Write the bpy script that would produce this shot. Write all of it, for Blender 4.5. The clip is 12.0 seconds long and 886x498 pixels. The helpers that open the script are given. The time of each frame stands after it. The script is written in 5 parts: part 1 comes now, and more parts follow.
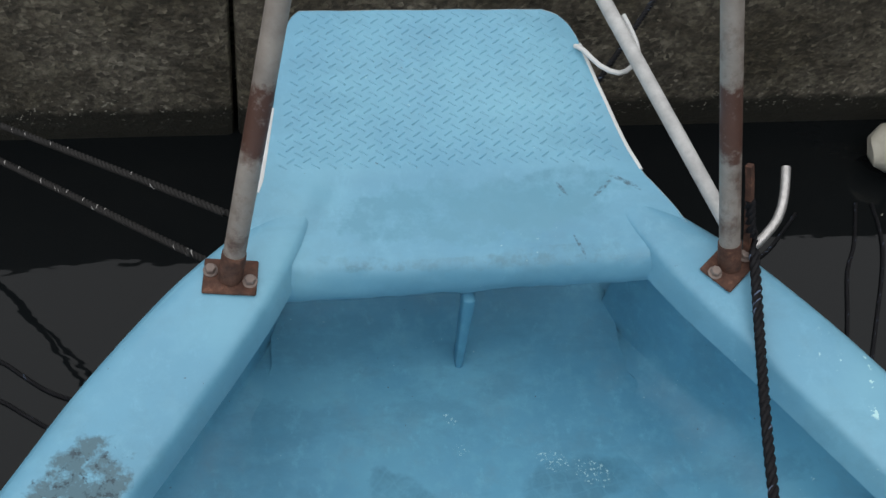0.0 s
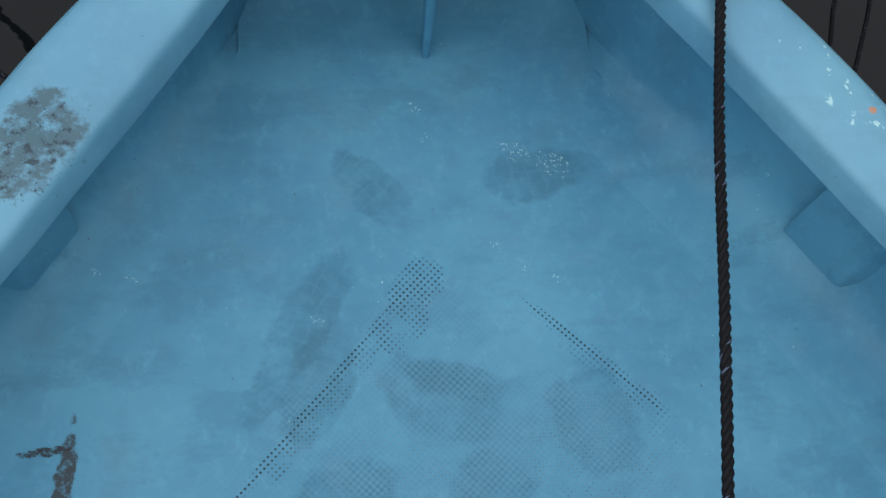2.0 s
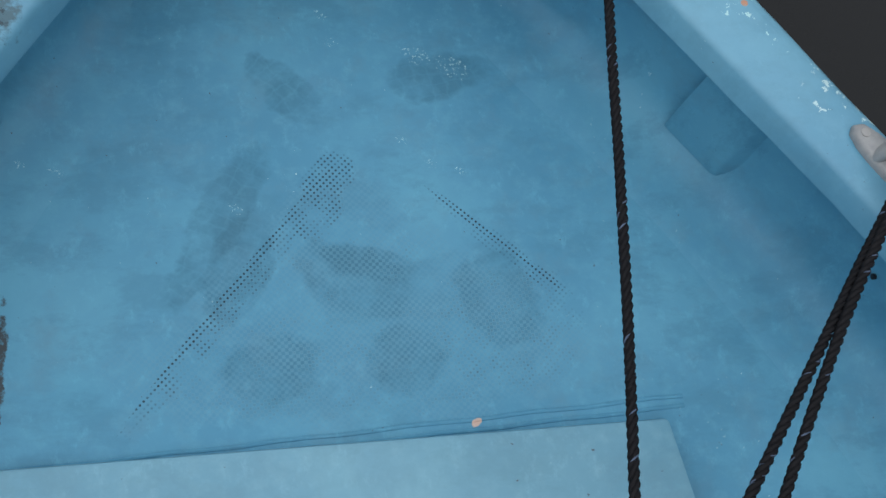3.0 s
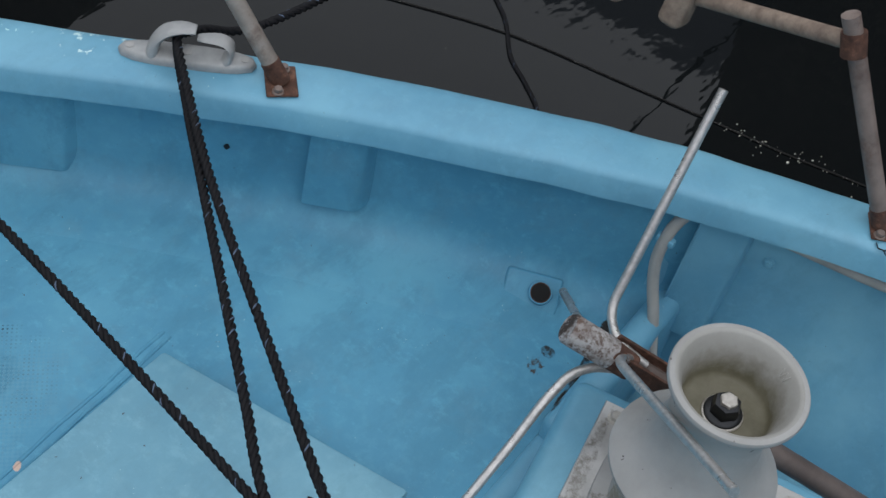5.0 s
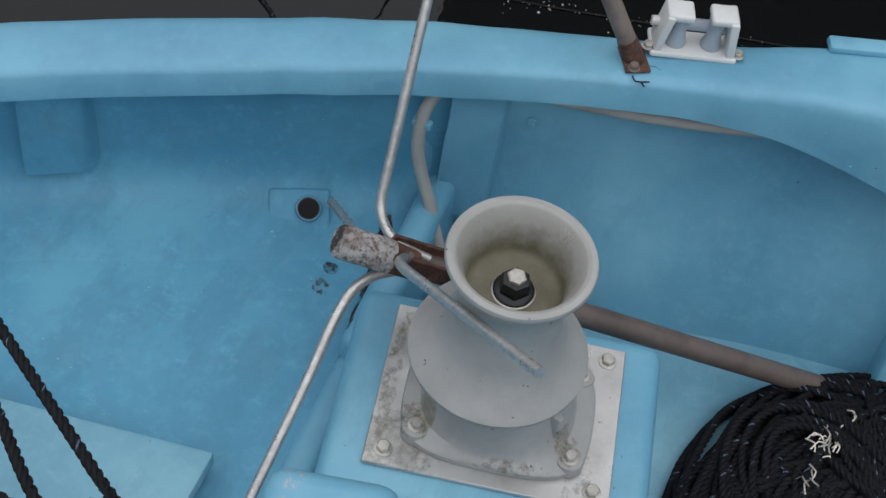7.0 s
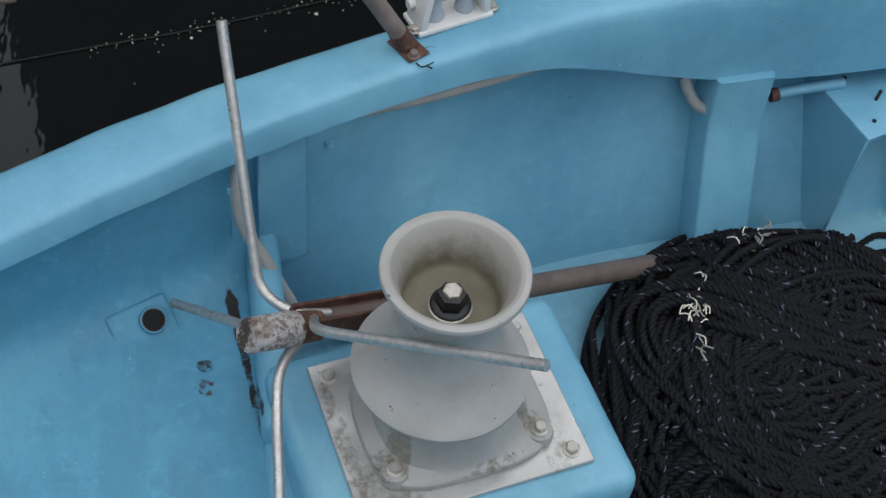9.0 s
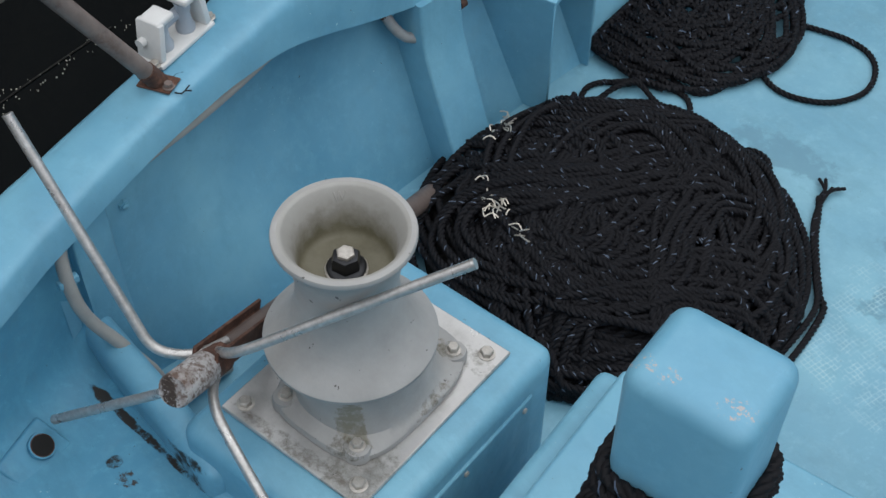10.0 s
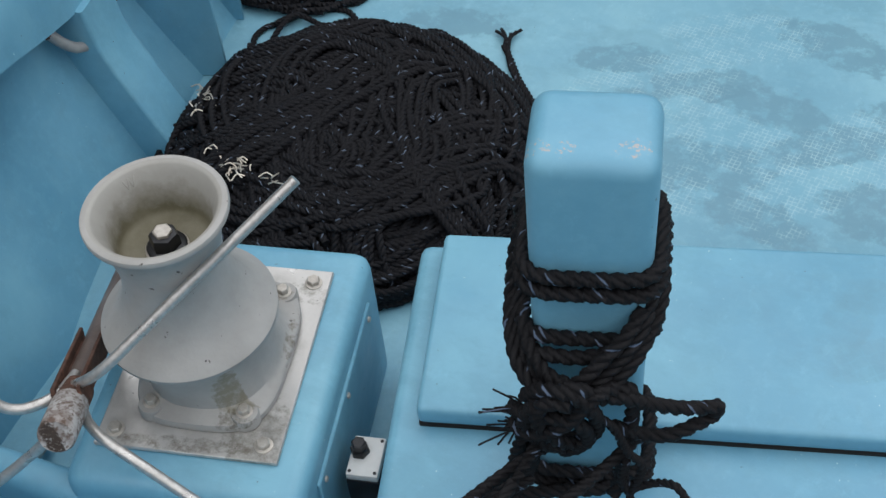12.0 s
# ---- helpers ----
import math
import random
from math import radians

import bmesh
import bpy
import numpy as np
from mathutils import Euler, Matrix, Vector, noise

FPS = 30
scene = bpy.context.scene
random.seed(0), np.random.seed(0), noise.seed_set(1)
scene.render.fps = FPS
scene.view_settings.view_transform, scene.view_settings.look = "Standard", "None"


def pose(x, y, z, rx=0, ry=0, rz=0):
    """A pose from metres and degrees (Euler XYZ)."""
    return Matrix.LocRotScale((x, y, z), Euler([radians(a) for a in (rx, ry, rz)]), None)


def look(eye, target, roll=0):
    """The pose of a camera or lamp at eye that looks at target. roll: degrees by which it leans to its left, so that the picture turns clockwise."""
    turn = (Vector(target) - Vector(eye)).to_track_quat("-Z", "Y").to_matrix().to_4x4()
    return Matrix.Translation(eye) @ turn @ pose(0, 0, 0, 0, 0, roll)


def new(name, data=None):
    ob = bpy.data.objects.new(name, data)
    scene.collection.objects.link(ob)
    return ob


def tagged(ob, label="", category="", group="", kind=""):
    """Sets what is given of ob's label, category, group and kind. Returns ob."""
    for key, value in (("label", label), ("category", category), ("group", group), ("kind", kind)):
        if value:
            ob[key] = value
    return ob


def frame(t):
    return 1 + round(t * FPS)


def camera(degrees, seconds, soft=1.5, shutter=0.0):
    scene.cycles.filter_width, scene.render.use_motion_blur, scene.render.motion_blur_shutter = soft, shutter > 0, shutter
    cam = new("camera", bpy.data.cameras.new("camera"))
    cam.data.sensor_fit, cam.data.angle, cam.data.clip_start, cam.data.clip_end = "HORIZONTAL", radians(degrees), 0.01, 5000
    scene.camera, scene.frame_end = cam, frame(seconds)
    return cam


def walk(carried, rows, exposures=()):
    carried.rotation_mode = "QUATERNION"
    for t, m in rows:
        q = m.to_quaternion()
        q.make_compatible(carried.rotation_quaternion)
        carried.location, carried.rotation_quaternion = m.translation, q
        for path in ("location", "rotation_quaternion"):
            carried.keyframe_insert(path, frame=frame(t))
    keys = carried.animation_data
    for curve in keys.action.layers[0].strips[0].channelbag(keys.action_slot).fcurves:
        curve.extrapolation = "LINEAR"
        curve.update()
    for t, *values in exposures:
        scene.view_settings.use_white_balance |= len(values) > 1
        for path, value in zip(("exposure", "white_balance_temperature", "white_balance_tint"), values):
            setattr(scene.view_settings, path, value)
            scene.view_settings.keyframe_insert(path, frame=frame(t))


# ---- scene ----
cam = camera(37.00, 12.0)
PATH = [
    (0, pose(-0.2650, 0.5486, 1.6124, 30.954, -6.096, -6.090)),
    (0.5, pose(-0.2758, 0.5311, 1.5455, 28.631, -6.649, -6.636)),
    (1, pose(-0.2844, 0.5279, 1.5326, 28.582, -7.254, -10.278)),
    (1.5, pose(-0.2284, 0.5061, 1.5400, 23.940, -7.402, -8.625)),
    (2, pose(-0.2081, 0.4136, 1.5695, 21.793, -6.484, -4.128)),
    (2.5, pose(-0.2875, 0.3143, 1.5859, 22.211, -9.661, -4.521)),
    (2.7, pose(-0.2845, 0.2857, 1.6008, 22.112, -10.174, -5.338)),
    (4.3, pose(-0.4409, -0.0639, 1.5993, 36.214, -15.361, -36.670)),
    (4.5, pose(-0.4051, -0.0957, 1.5944, 37.617, -11.338, -43.828)),
    (5, pose(-0.3733, -0.1699, 1.6124, 39.208, -8.505, -52.817)),
    (5.5, pose(-0.3487, -0.2135, 1.5985, 38.825, -6.172, -58.854)),
    (6, pose(-0.3610, -0.2348, 1.5775, 39.197, -5.258, -63.114)),
    (6.5, pose(-0.3650, -0.2681, 1.5749, 39.589, -4.884, -65.734)),
    (7, pose(-0.2537, -0.1938, 1.5306, 36.980, -6.261, -68.751)),
    (7.2, pose(-0.1886, -0.1461, 1.5237, 35.237, -7.494, -69.149)),
    (8.8, pose(-0.2256, 0.1831, 1.5355, 38.064, -5.529, -98.966)),
    (9, pose(-0.2274, 0.1890, 1.5370, 38.412, -5.179, -99.352)),
    (9.5, pose(-0.2260, 0.2821, 1.5216, 39.580, -3.476, -109.373)),
    (9.7, pose(-0.2181, 0.3705, 1.4965, 41.461, -4.936, -117.509)),
    (9.8, pose(-0.2208, 0.4293, 1.4989, 41.875, -4.333, -122.523)),
    (10, pose(-0.2173, 0.5174, 1.5012, 41.763, -0.548, -130.314)),
    (10.2, pose(-0.2307, 0.5462, 1.4884, 41.354, 3.654, -132.974)),
    (10.5, pose(-0.2257, 0.5603, 1.5107, 42.200, 2.315, -133.967)),
    (10.7, pose(-0.1397, 0.6171, 1.5058, 42.218, -2.577, -137.273)),
    (10.8, pose(-0.0982, 0.6398, 1.4999, 41.101, -3.096, -142.420)),
    (11, pose(-0.0390, 0.6741, 1.4990, 40.488, -4.166, -148.754)),
    (11.5, pose(-0.0448, 0.7133, 1.4881, 40.905, 0.541, -154.773)),
    (12, pose(-0.1115, 0.7367, 1.4556, 40.959, 4.223, -158.930)),
]
# ---- path end ----
EXPO = [(0.0, 0.02, 6300, 10), (1.0, -0.02, 6200, 10), (2.0, -0.14, 6000, 10), (2.7, -0.16, 6000, 10), (4.5, -0.06, 6000, 10), (6.5, -0.04, 6100, 10), (9.0, 0.10, 6100, 10), (9.5, 0.11, 6100, 10), (10.5, 0.15, 6200, 10), (12.0, 0.20, 6250, 10)]
walk(cam, PATH, EXPO)

# ---- light ----
world = bpy.data.worlds.new("overcast")
scene.world = world
world.use_nodes = True
wn, wl = world.node_tree.nodes, world.node_tree.links
sky = wn.new("ShaderNodeTexSky")
sky.sky_type = "NISHITA"
sky.sun_disc = False
sky.sun_elevation, sky.sun_rotation = radians(55), radians(200)
soft_sky = wn.new("ShaderNodeHueSaturation")
soft_sky.inputs["Saturation"].default_value = 0.25
wl.new(sky.outputs[0], soft_sky.inputs["Color"])
wl.new(soft_sky.outputs[0], wn["Background"].inputs[0])
wn["Background"].inputs[1].default_value = 0.08
sun = new("sun", bpy.data.lights.new("sun", "SUN"))
sun.data.energy, sun.data.angle, sun.data.color = 2.45, radians(112), (1.0, 0.98, 0.95)
sun.matrix_world = look((-0.9, 0.3, 9), (0, 0, 0))


# ---- materials ----
def mat(name, base, rough=0.5, metal=0.0, spec=0.5):
    m = bpy.data.materials.new(name)
    m.use_nodes = True
    b = m.node_tree.nodes["Principled BSDF"]
    b.inputs["Base Color"].default_value = (*base, 1)
    b.inputs["Roughness"].default_value = rough
    b.inputs["Metallic"].default_value = metal
    b.inputs["Specular IOR Level"].default_value = spec
    return m


def node(m, kind, **inputs):
    n = m.node_tree.nodes.new(kind)
    for k, v in inputs.items():
        n.inputs[k.replace("_", " ")].default_value = v
    return n


def coords(m, scale=(1, 1, 1)):
    tc = m.node_tree.nodes.new("ShaderNodeNewGeometry")
    mp = m.node_tree.nodes.new("ShaderNodeMapping")
    mp.inputs["Scale"].default_value = scale
    m.node_tree.links.new(tc.outputs["Position"], mp.inputs["Vector"])
    return mp.outputs[0]


def ramp(m, source, stops):
    r = m.node_tree.nodes.new("ShaderNodeValToRGB")
    els = r.color_ramp.elements
    while len(els) < len(stops):
        els.new(0.5)
    for e, (p, c) in zip(els, stops):
        e.position, e.color = p, (c if len(c) == 4 else (*c, 1))
    m.node_tree.links.new(source, r.inputs[0])
    return r.outputs[0]


def mix(m, a, b, fac):
    x = m.node_tree.nodes.new("ShaderNodeMix")
    x.data_type = "RGBA"
    for sock, v in ((x.inputs[0], fac), (x.inputs[6], a), (x.inputs[7], b)):
        if hasattr(v, "links"):
            m.node_tree.links.new(v, sock)
        else:
            sock.default_value = v if isinstance(v, float) else (*v, 1)
    return x.outputs[2]


def noise_out(m, scale, detail=4, rough=0.55, vec=None, stretch=(1, 1, 1)):
    n = node(m, "ShaderNodeTexNoise", Scale=scale, Detail=detail, Roughness=rough)
    m.node_tree.links.new(vec or coords(m, stretch), n.inputs["Vector"])
    return n.outputs[0]


def bump(m, source, strength, distance=0.002, before=None):
    b = node(m, "ShaderNodeBump", Strength=strength, Distance=distance)
    m.node_tree.links.new(source, b.inputs["Height"])
    if before is not None:
        m.node_tree.links.new(before, b.inputs["Normal"])
    m.node_tree.links.new(b.outputs[0], m.node_tree.nodes["Principled BSDF"].inputs["Normal"])
    return b.outputs[0]


def put(m, source, socket="Base Color"):
    m.node_tree.links.new(source, m.node_tree.nodes["Principled BSDF"].inputs[socket])


BLUE0 = (0.145, 0.365, 0.505)
PALE0 = (0.205, 0.46, 0.585)
DEEP0 = (0.11, 0.305, 0.44)


def math_node(m, op, a, b=0.0):
    n = m.node_tree.nodes.new("ShaderNodeMath")
    n.operation = op
    for sock, v in zip(n.inputs, (a, b)):
        if hasattr(v, "links"):
            m.node_tree.links.new(v, sock)
        else:
            sock.default_value = v
    return n.outputs[0]


def blot(m, centre, size, turn=0.0, scale=60.0, edge=0.55, cover=0.5, soft=0.08):
    """Mask of one ragged stain: an ellipse with a noisy edge and a broken inside."""
    g = m.node_tree.nodes.new("ShaderNodeNewGeometry")
    sub = m.node_tree.nodes.new("ShaderNodeVectorMath")
    sub.operation = "SUBTRACT"
    sub.inputs[1].default_value = centre
    m.node_tree.links.new(g.outputs["Position"], sub.inputs[0])
    rot = m.node_tree.nodes.new("ShaderNodeVectorRotate")
    rot.rotation_type = "Z_AXIS"
    rot.inputs["Angle"].default_value = radians(-turn)
    m.node_tree.links.new(sub.outputs[0], rot.inputs["Vector"])
    mul = m.node_tree.nodes.new("ShaderNodeVectorMath")
    mul.operation = "MULTIPLY"
    mul.inputs[1].default_value = [1 / v for v in size]
    m.node_tree.links.new(rot.outputs[0], mul.inputs[0])
    ln = m.node_tree.nodes.new("ShaderNodeVectorMath")
    ln.operation = "LENGTH"
    m.node_tree.links.new(mul.outputs[0], ln.inputs[0])
    ragged = math_node(m, "ADD", ln.outputs["Value"], math_node(m, "MULTIPLY", math_node(m, "SUBTRACT", noise_out(m, scale, 5, 0.65), 0.5), edge * 3))
    inside = ramp(m, ragged, [(0.82, (1, 1, 1)), (1.0, (0, 0, 0))])
    broken = ramp(m, noise_out(m, scale * 1.4, 4, 0.7), [(1 - cover - soft, (0, 0, 0)), (1 - cover + soft, (1, 1, 1))])
    return math_node(m, "MULTIPLY", inside, broken)


def shoe_print(m, centre, size, turn, pitch=0.021):
    """Mask of a smudged shoe print: a soft ragged ellipse crossed by the clean grooves of the sole."""
    g = m.node_tree.nodes.new("ShaderNodeNewGeometry")
    sub = m.node_tree.nodes.new("ShaderNodeVectorMath")
    sub.operation = "SUBTRACT"
    sub.inputs[1].default_value = centre
    m.node_tree.links.new(g.outputs["Position"], sub.inputs[0])
    rot = m.node_tree.nodes.new("ShaderNodeVectorRotate")
    rot.rotation_type = "Z_AXIS"
    rot.inputs["Angle"].default_value = radians(-turn)
    m.node_tree.links.new(sub.outputs[0], rot.inputs["Vector"])
    sep = m.node_tree.nodes.new("ShaderNodeSeparateXYZ")
    m.node_tree.links.new(rot.outputs[0], sep.inputs[0])
    warp = math_node(m, "MULTIPLY", noise_out(m, 30, 2), 4.0)
    lines = None
    for axis, k in ((0, 1.0), (1, 0.8)):
        wave = math_node(m, "ABSOLUTE", math_node(m, "SINE", math_node(m, "ADD", math_node(m, "MULTIPLY", sep.outputs[axis], math.pi / (pitch * k)), warp)))
        groove = ramp(m, wave, [(0.10, (0.72, 0.72, 0.72)), (0.32, (1, 1, 1))])
        lines = groove if lines is None else math_node(m, "MULTIPLY", lines, groove)
    return math_node(m, "MULTIPLY", lines, blot(m, centre, size, turn, 13, 0.42, 0.56, 0.16))


def weave(m, pitch, sharp):
    """Small regular pits of woven glass cloth."""
    g = m.node_tree.nodes.new("ShaderNodeNewGeometry")
    sep = m.node_tree.nodes.new("ShaderNodeSeparateXYZ")
    m.node_tree.links.new(g.outputs["Position"], sep.inputs[0])
    k = 2 * math.pi / pitch
    sx = math_node(m, "SINE", math_node(m, "MULTIPLY", sep.outputs[0], k))
    sy = math_node(m, "SINE", math_node(m, "MULTIPLY", sep.outputs[1], k))
    return ramp(m, math_node(m, "MULTIPLY", sx, sy), [(sharp - 0.12, (0, 0, 0)), (sharp + 0.12, (1, 1, 1))])


def blue_paint(name, worn=0.5, rough=0.42, tone=(1, 1, 1), gloss=0.6):
    BLUE, PALE, DEEP = (tuple(v * k for v, k in zip(col, tone)) for col in (BLUE0, PALE0, DEEP0))
    m = mat(name, BLUE, rough, 0.0, gloss)
    cloud = ramp(m, noise_out(m, 3.0, 5), [(0.32, DEEP), (0.5, BLUE), (0.7, PALE)])
    fine = noise_out(m, 38, 6, 0.7)
    col = mix(m, cloud, PALE, ramp(m, fine, [(0.48, (0, 0, 0)), (0.74, (0.55 * worn,) * 3)]))
    dull = ramp(m, noise_out(m, 11, 6, 0.7), [(0.52, (0, 0, 0)), (0.75, (0.5 * worn,) * 3)])
    col = mix(m, col, (0.12, 0.25, 0.33), dull)
    specks = ramp(m, noise_out(m, 190, 2), [(0.735, (0, 0, 0)), (0.75, (1, 1, 1))])
    gate = ramp(m, noise_out(m, 7, 3), [(0.55, (0, 0, 0)), (0.62, (1, 1, 1))])
    col = mix(m, col, (0.45, 0.66, 0.68), math_node(m, "MULTIPLY", specks, gate))
    scuff = ramp(m, noise_out(m, 5.5, 8, 0.72, stretch=(1, 1.8, 1)), [(0.50, (0, 0, 0)), (0.60, (0.5 * worn,) * 3), (0.72, (0.15 * worn,) * 3)])
    col = mix(m, col, tuple(0.78 * v for v in BLUE), scuff)
    chalk = ramp(m, noise_out(m, 22, 8, 0.75, stretch=(1.6, 1, 1)), [(0.56, (0, 0, 0)), (0.66, (0.32 * worn,) * 3)])
    col = mix(m, col, tuple(1.2 * v for v in PALE), chalk)
    grit = ramp(m, noise_out(m, 120, 2), [(0.765, (0, 0, 0)), (0.78, (1, 1, 1))])
    col = mix(m, col, (0.06, 0.07, 0.07), math_node(m, "MULTIPLY", grit, 0.8))
    put(m, ramp(m, noise_out(m, 12, 4), [(0.3, (rough - 0.08,) * 3), (0.7, (rough + 0.14,) * 3)]), "Roughness")
    n1 = bump(m, noise_out(m, 8, 3), 0.55, 0.009)
    n2 = bump(m, noise_out(m, 45, 4), 0.22, 0.002, n1)
    bump(m, noise_out(m, 300, 3), 0.12, 0.0008, n2)
    return m, col


M_BLUE, c = blue_paint("blue_gelcoat", 0.6)
# worn patch down to grey primer on the port gunwale, brighter chips on the starboard one
c = mix(m := M_BLUE, c, (0.070, 0.150, 0.190), blot(m, (-0.452, 1.06, 0.265), (0.045, 0.078, 0.06), -32, 32, 0.5, 0.58, 0.08))
c = mix(m, c, (0.024, 0.055, 0.075), blot(m, (-0.455, 1.05, 0.265), (0.045, 0.074, 0.06), -32, 70, 0.4, 0.42, 0.04))
c = mix(m, c, (0.48, 0.76, 0.78), blot(m, (0.465, 1.11, 0.265), (0.032, 0.12, 0.06), 35, 44, 0.4, 0.37, 0.012))
c = mix(m, c, (0.55, 0.28, 0.16), blot(m, (0.492, 1.085, 0.265), (0.006, 0.005, 0.02), 0, 120, 0.4, 0.6, 0.03))
for spot in ((0.60, 0.985), (0.575, 0.95), (0.64, 0.93)):
    c = mix(m, c, (0.55, 0.76, 0.78), blot(m, (*spot, 0.265), (0.040, 0.034, 0.05), 0, 38, 0.4, 0.40, 0.012))
for sx, sy in ((-0.395, 1.015), (-0.46, 0.93)):
    c = mix(m, c, (0.07, 0.17, 0.23), math_node(m, "MULTIPLY", blot(m, (sx, sy, 0.24), (0.010, 0.016, 0.03), -32, 60, 0.5, 0.6, 0.15), 0.6))
# faint grey scuffs on the bow deck
c = mix(m, c, (0.116, 0.315, 0.43), blot(m, (-0.02, 1.40, 0.26), (0.15, 0.048, 0.05), 0, 26, 0.45, 0.55, 0.12))
c = mix(m, c, (0.112, 0.305, 0.415), blot(m, (0.10, 1.415, 0.26), (0.11, 0.045, 0.05), 8, 20, 0.45, 0.55, 0.12))
for x, y, sx, sy, a, k in ((0.03, 1.330, 0.20, 0.007, 0, 0.6), (0.10, 1.338, 0.10, 0.010, 4, 0.5), (-0.13, 1.335, 0.06, 0.008, -6, 0.45)):
    c = mix(m, c, (0.085, 0.20, 0.25), math_node(m, "MULTIPLY", blot(m, (x, y, 0.24), (sx, sy, 0.06), a, 50, 0.5, 0.48, 0.10), 0.6 * k))
for x, y, sx, sy, a in ((0.205, 1.43, 0.022, 0.004, -35), (0.175, 1.425, 0.016, 0.003, 40), (0.125, 1.43, 0.012, 0.003, -60), (0.135, 1.345, 0.018, 0.002, -70)):
    c = mix(m, c, (0.03, 0.06, 0.075), math_node(m, "MULTIPLY", blot(m, (x, y, 0.255), (sx, sy, 0.06), a, 120, 0.5, 0.5, 0.08), 0.7))
# brown grime in the corner before the winch box and round the drain
for gx, gy, sx, sy, cov in ((0.90, 0.160, 0.026, 0.010, 0.70), (0.83, 0.155, 0.08, 0.006, 0.60), (0.745, 0.145, 0.06, 0.005, 0.5)):
    c = mix(m, c, (0.020, 0.018, 0.015), blot(m, (gx, gy, -0.02), (sx, sy, 0.09), 7, 34, 0.5, cov, 0.08))
for x, y, z in ((0.154, -0.022, 0.645), (0.133, -0.025, 0.645), (0.074, -0.045, 0.645), (0.083, -0.038, 0.648)):
    c = mix(m, c, (0.50, 0.40, 0.34), blot(m, (x, y, z), (0.017, 0.013, 0.022), 13, 150, 0.4, 0.42, 0.04))
# smudged prints on the hatch lid
for x, y, sx, sy, a in ((-0.125, -0.335, 0.07, 0.035, 70), (-0.165, -0.29, 0.06, 0.035, 40), (-0.145, -0.385, 0.05, 0.03, 10)):
    c = mix(m, c, (0.12, 0.29, 0.39), math_node(m, "MULTIPLY", shoe_print(m, (x, y, 0.134), (sx, sy, 0.03), a, 0.018), 0.5))
put(m, c)

M_SOLE, c = blue_paint("pale_sole_paint", 0.8, 0.5, (1.22, 1.06, 0.98))
m = M_SOLE


def threads_of(m, pitch, turn):
    """Thin crossed lines of the cloth showing through worn paint."""
    g = m.node_tree.nodes.new("ShaderNodeNewGeometry")
    rot = m.node_tree.nodes.new("ShaderNodeVectorRotate")
    rot.rotation_type = "Z_AXIS"
    rot.inputs["Angle"].default_value = radians(turn)
    m.node_tree.links.new(g.outputs["Position"], rot.inputs["Vector"])
    sep = m.node_tree.nodes.new("ShaderNodeSeparateXYZ")
    m.node_tree.links.new(rot.outputs[0], sep.inputs[0])
    warp = math_node(m, "MULTIPLY", noise_out(m, 45, 3), 3.0)
    out = None
    for axis in (0, 1):
        wave = math_node(m, "ABSOLUTE", math_node(m, "SINE", math_node(m, "ADD", math_node(m, "MULTIPLY", sep.outputs[axis], math.pi / pitch), warp)))
        line = ramp(m, wave, [(0.12, (1, 1, 1)), (0.38, (0, 0, 0))])
        out = line if out is None else math_node(m, "MAXIMUM", out, line)
    return math_node(m, "MULTIPLY", out, ramp(m, noise_out(m, 38, 4, 0.7), [(0.42, (0, 0, 0)), (0.56, (1, 1, 1))]))


dull_print = (0.118, 0.262, 0.342)
THREADS = threads_of(m, 0.0085, 8)
for x, y, sx, sy, a in ((0.37, -1.10, 0.10, 0.045, 20), (0.20, -1.08, 0.11, 0.045, 15), (0.08, -1.05, 0.11, 0.05, -10), (0.16, -0.87, 0.12, 0.07, 5), (-0.03, -0.98, 0.12, 0.05, 25), (0.70, -1.12, 0.12, 0.045, 10), (0.25, -1.40, 0.12, 0.05, 0), (-0.15, -0.85, 0.11, 0.07, 0), (0.0, -1.25, 0.13, 0.06, -20), (0.33, -0.98, 0.08, 0.05, 40), (0.05, -0.78, 0.11, 0.05, -15), (-0.2, -1.1, 0.12, 0.06, 10)):
    patch = blot(m, (x, y, -0.2), (sx, sy, 0.06), a, 24, 0.45, 0.60, 0.10)
    c = mix(m, c, dull_print, math_node(m, "MULTIPLY", patch, 0.74))
for x, y, sx, sy, a in ((0.30, -1.05, 0.17, 0.09, 30), (0.12, -0.95, 0.16, 0.08, -15), (0.24, -0.80, 0.13, 0.07, 10), (0.0, -0.85, 0.15, 0.08, 50), (0.36, -0.86, 0.08, 0.12, 10), (-0.12, -1.0, 0.14, 0.09, 0), (0.18, -1.22, 0.16, 0.08, 15)):
    c = mix(m, c, (0.40, 0.58, 0.62), math_node(m, "MULTIPLY", math_node(m, "MULTIPLY", THREADS, blot(m, (x, y, -0.2), (sx, sy, 0.06), a, 9, 0.35, 0.64, 0.12)), 0.55))
put(m, c)

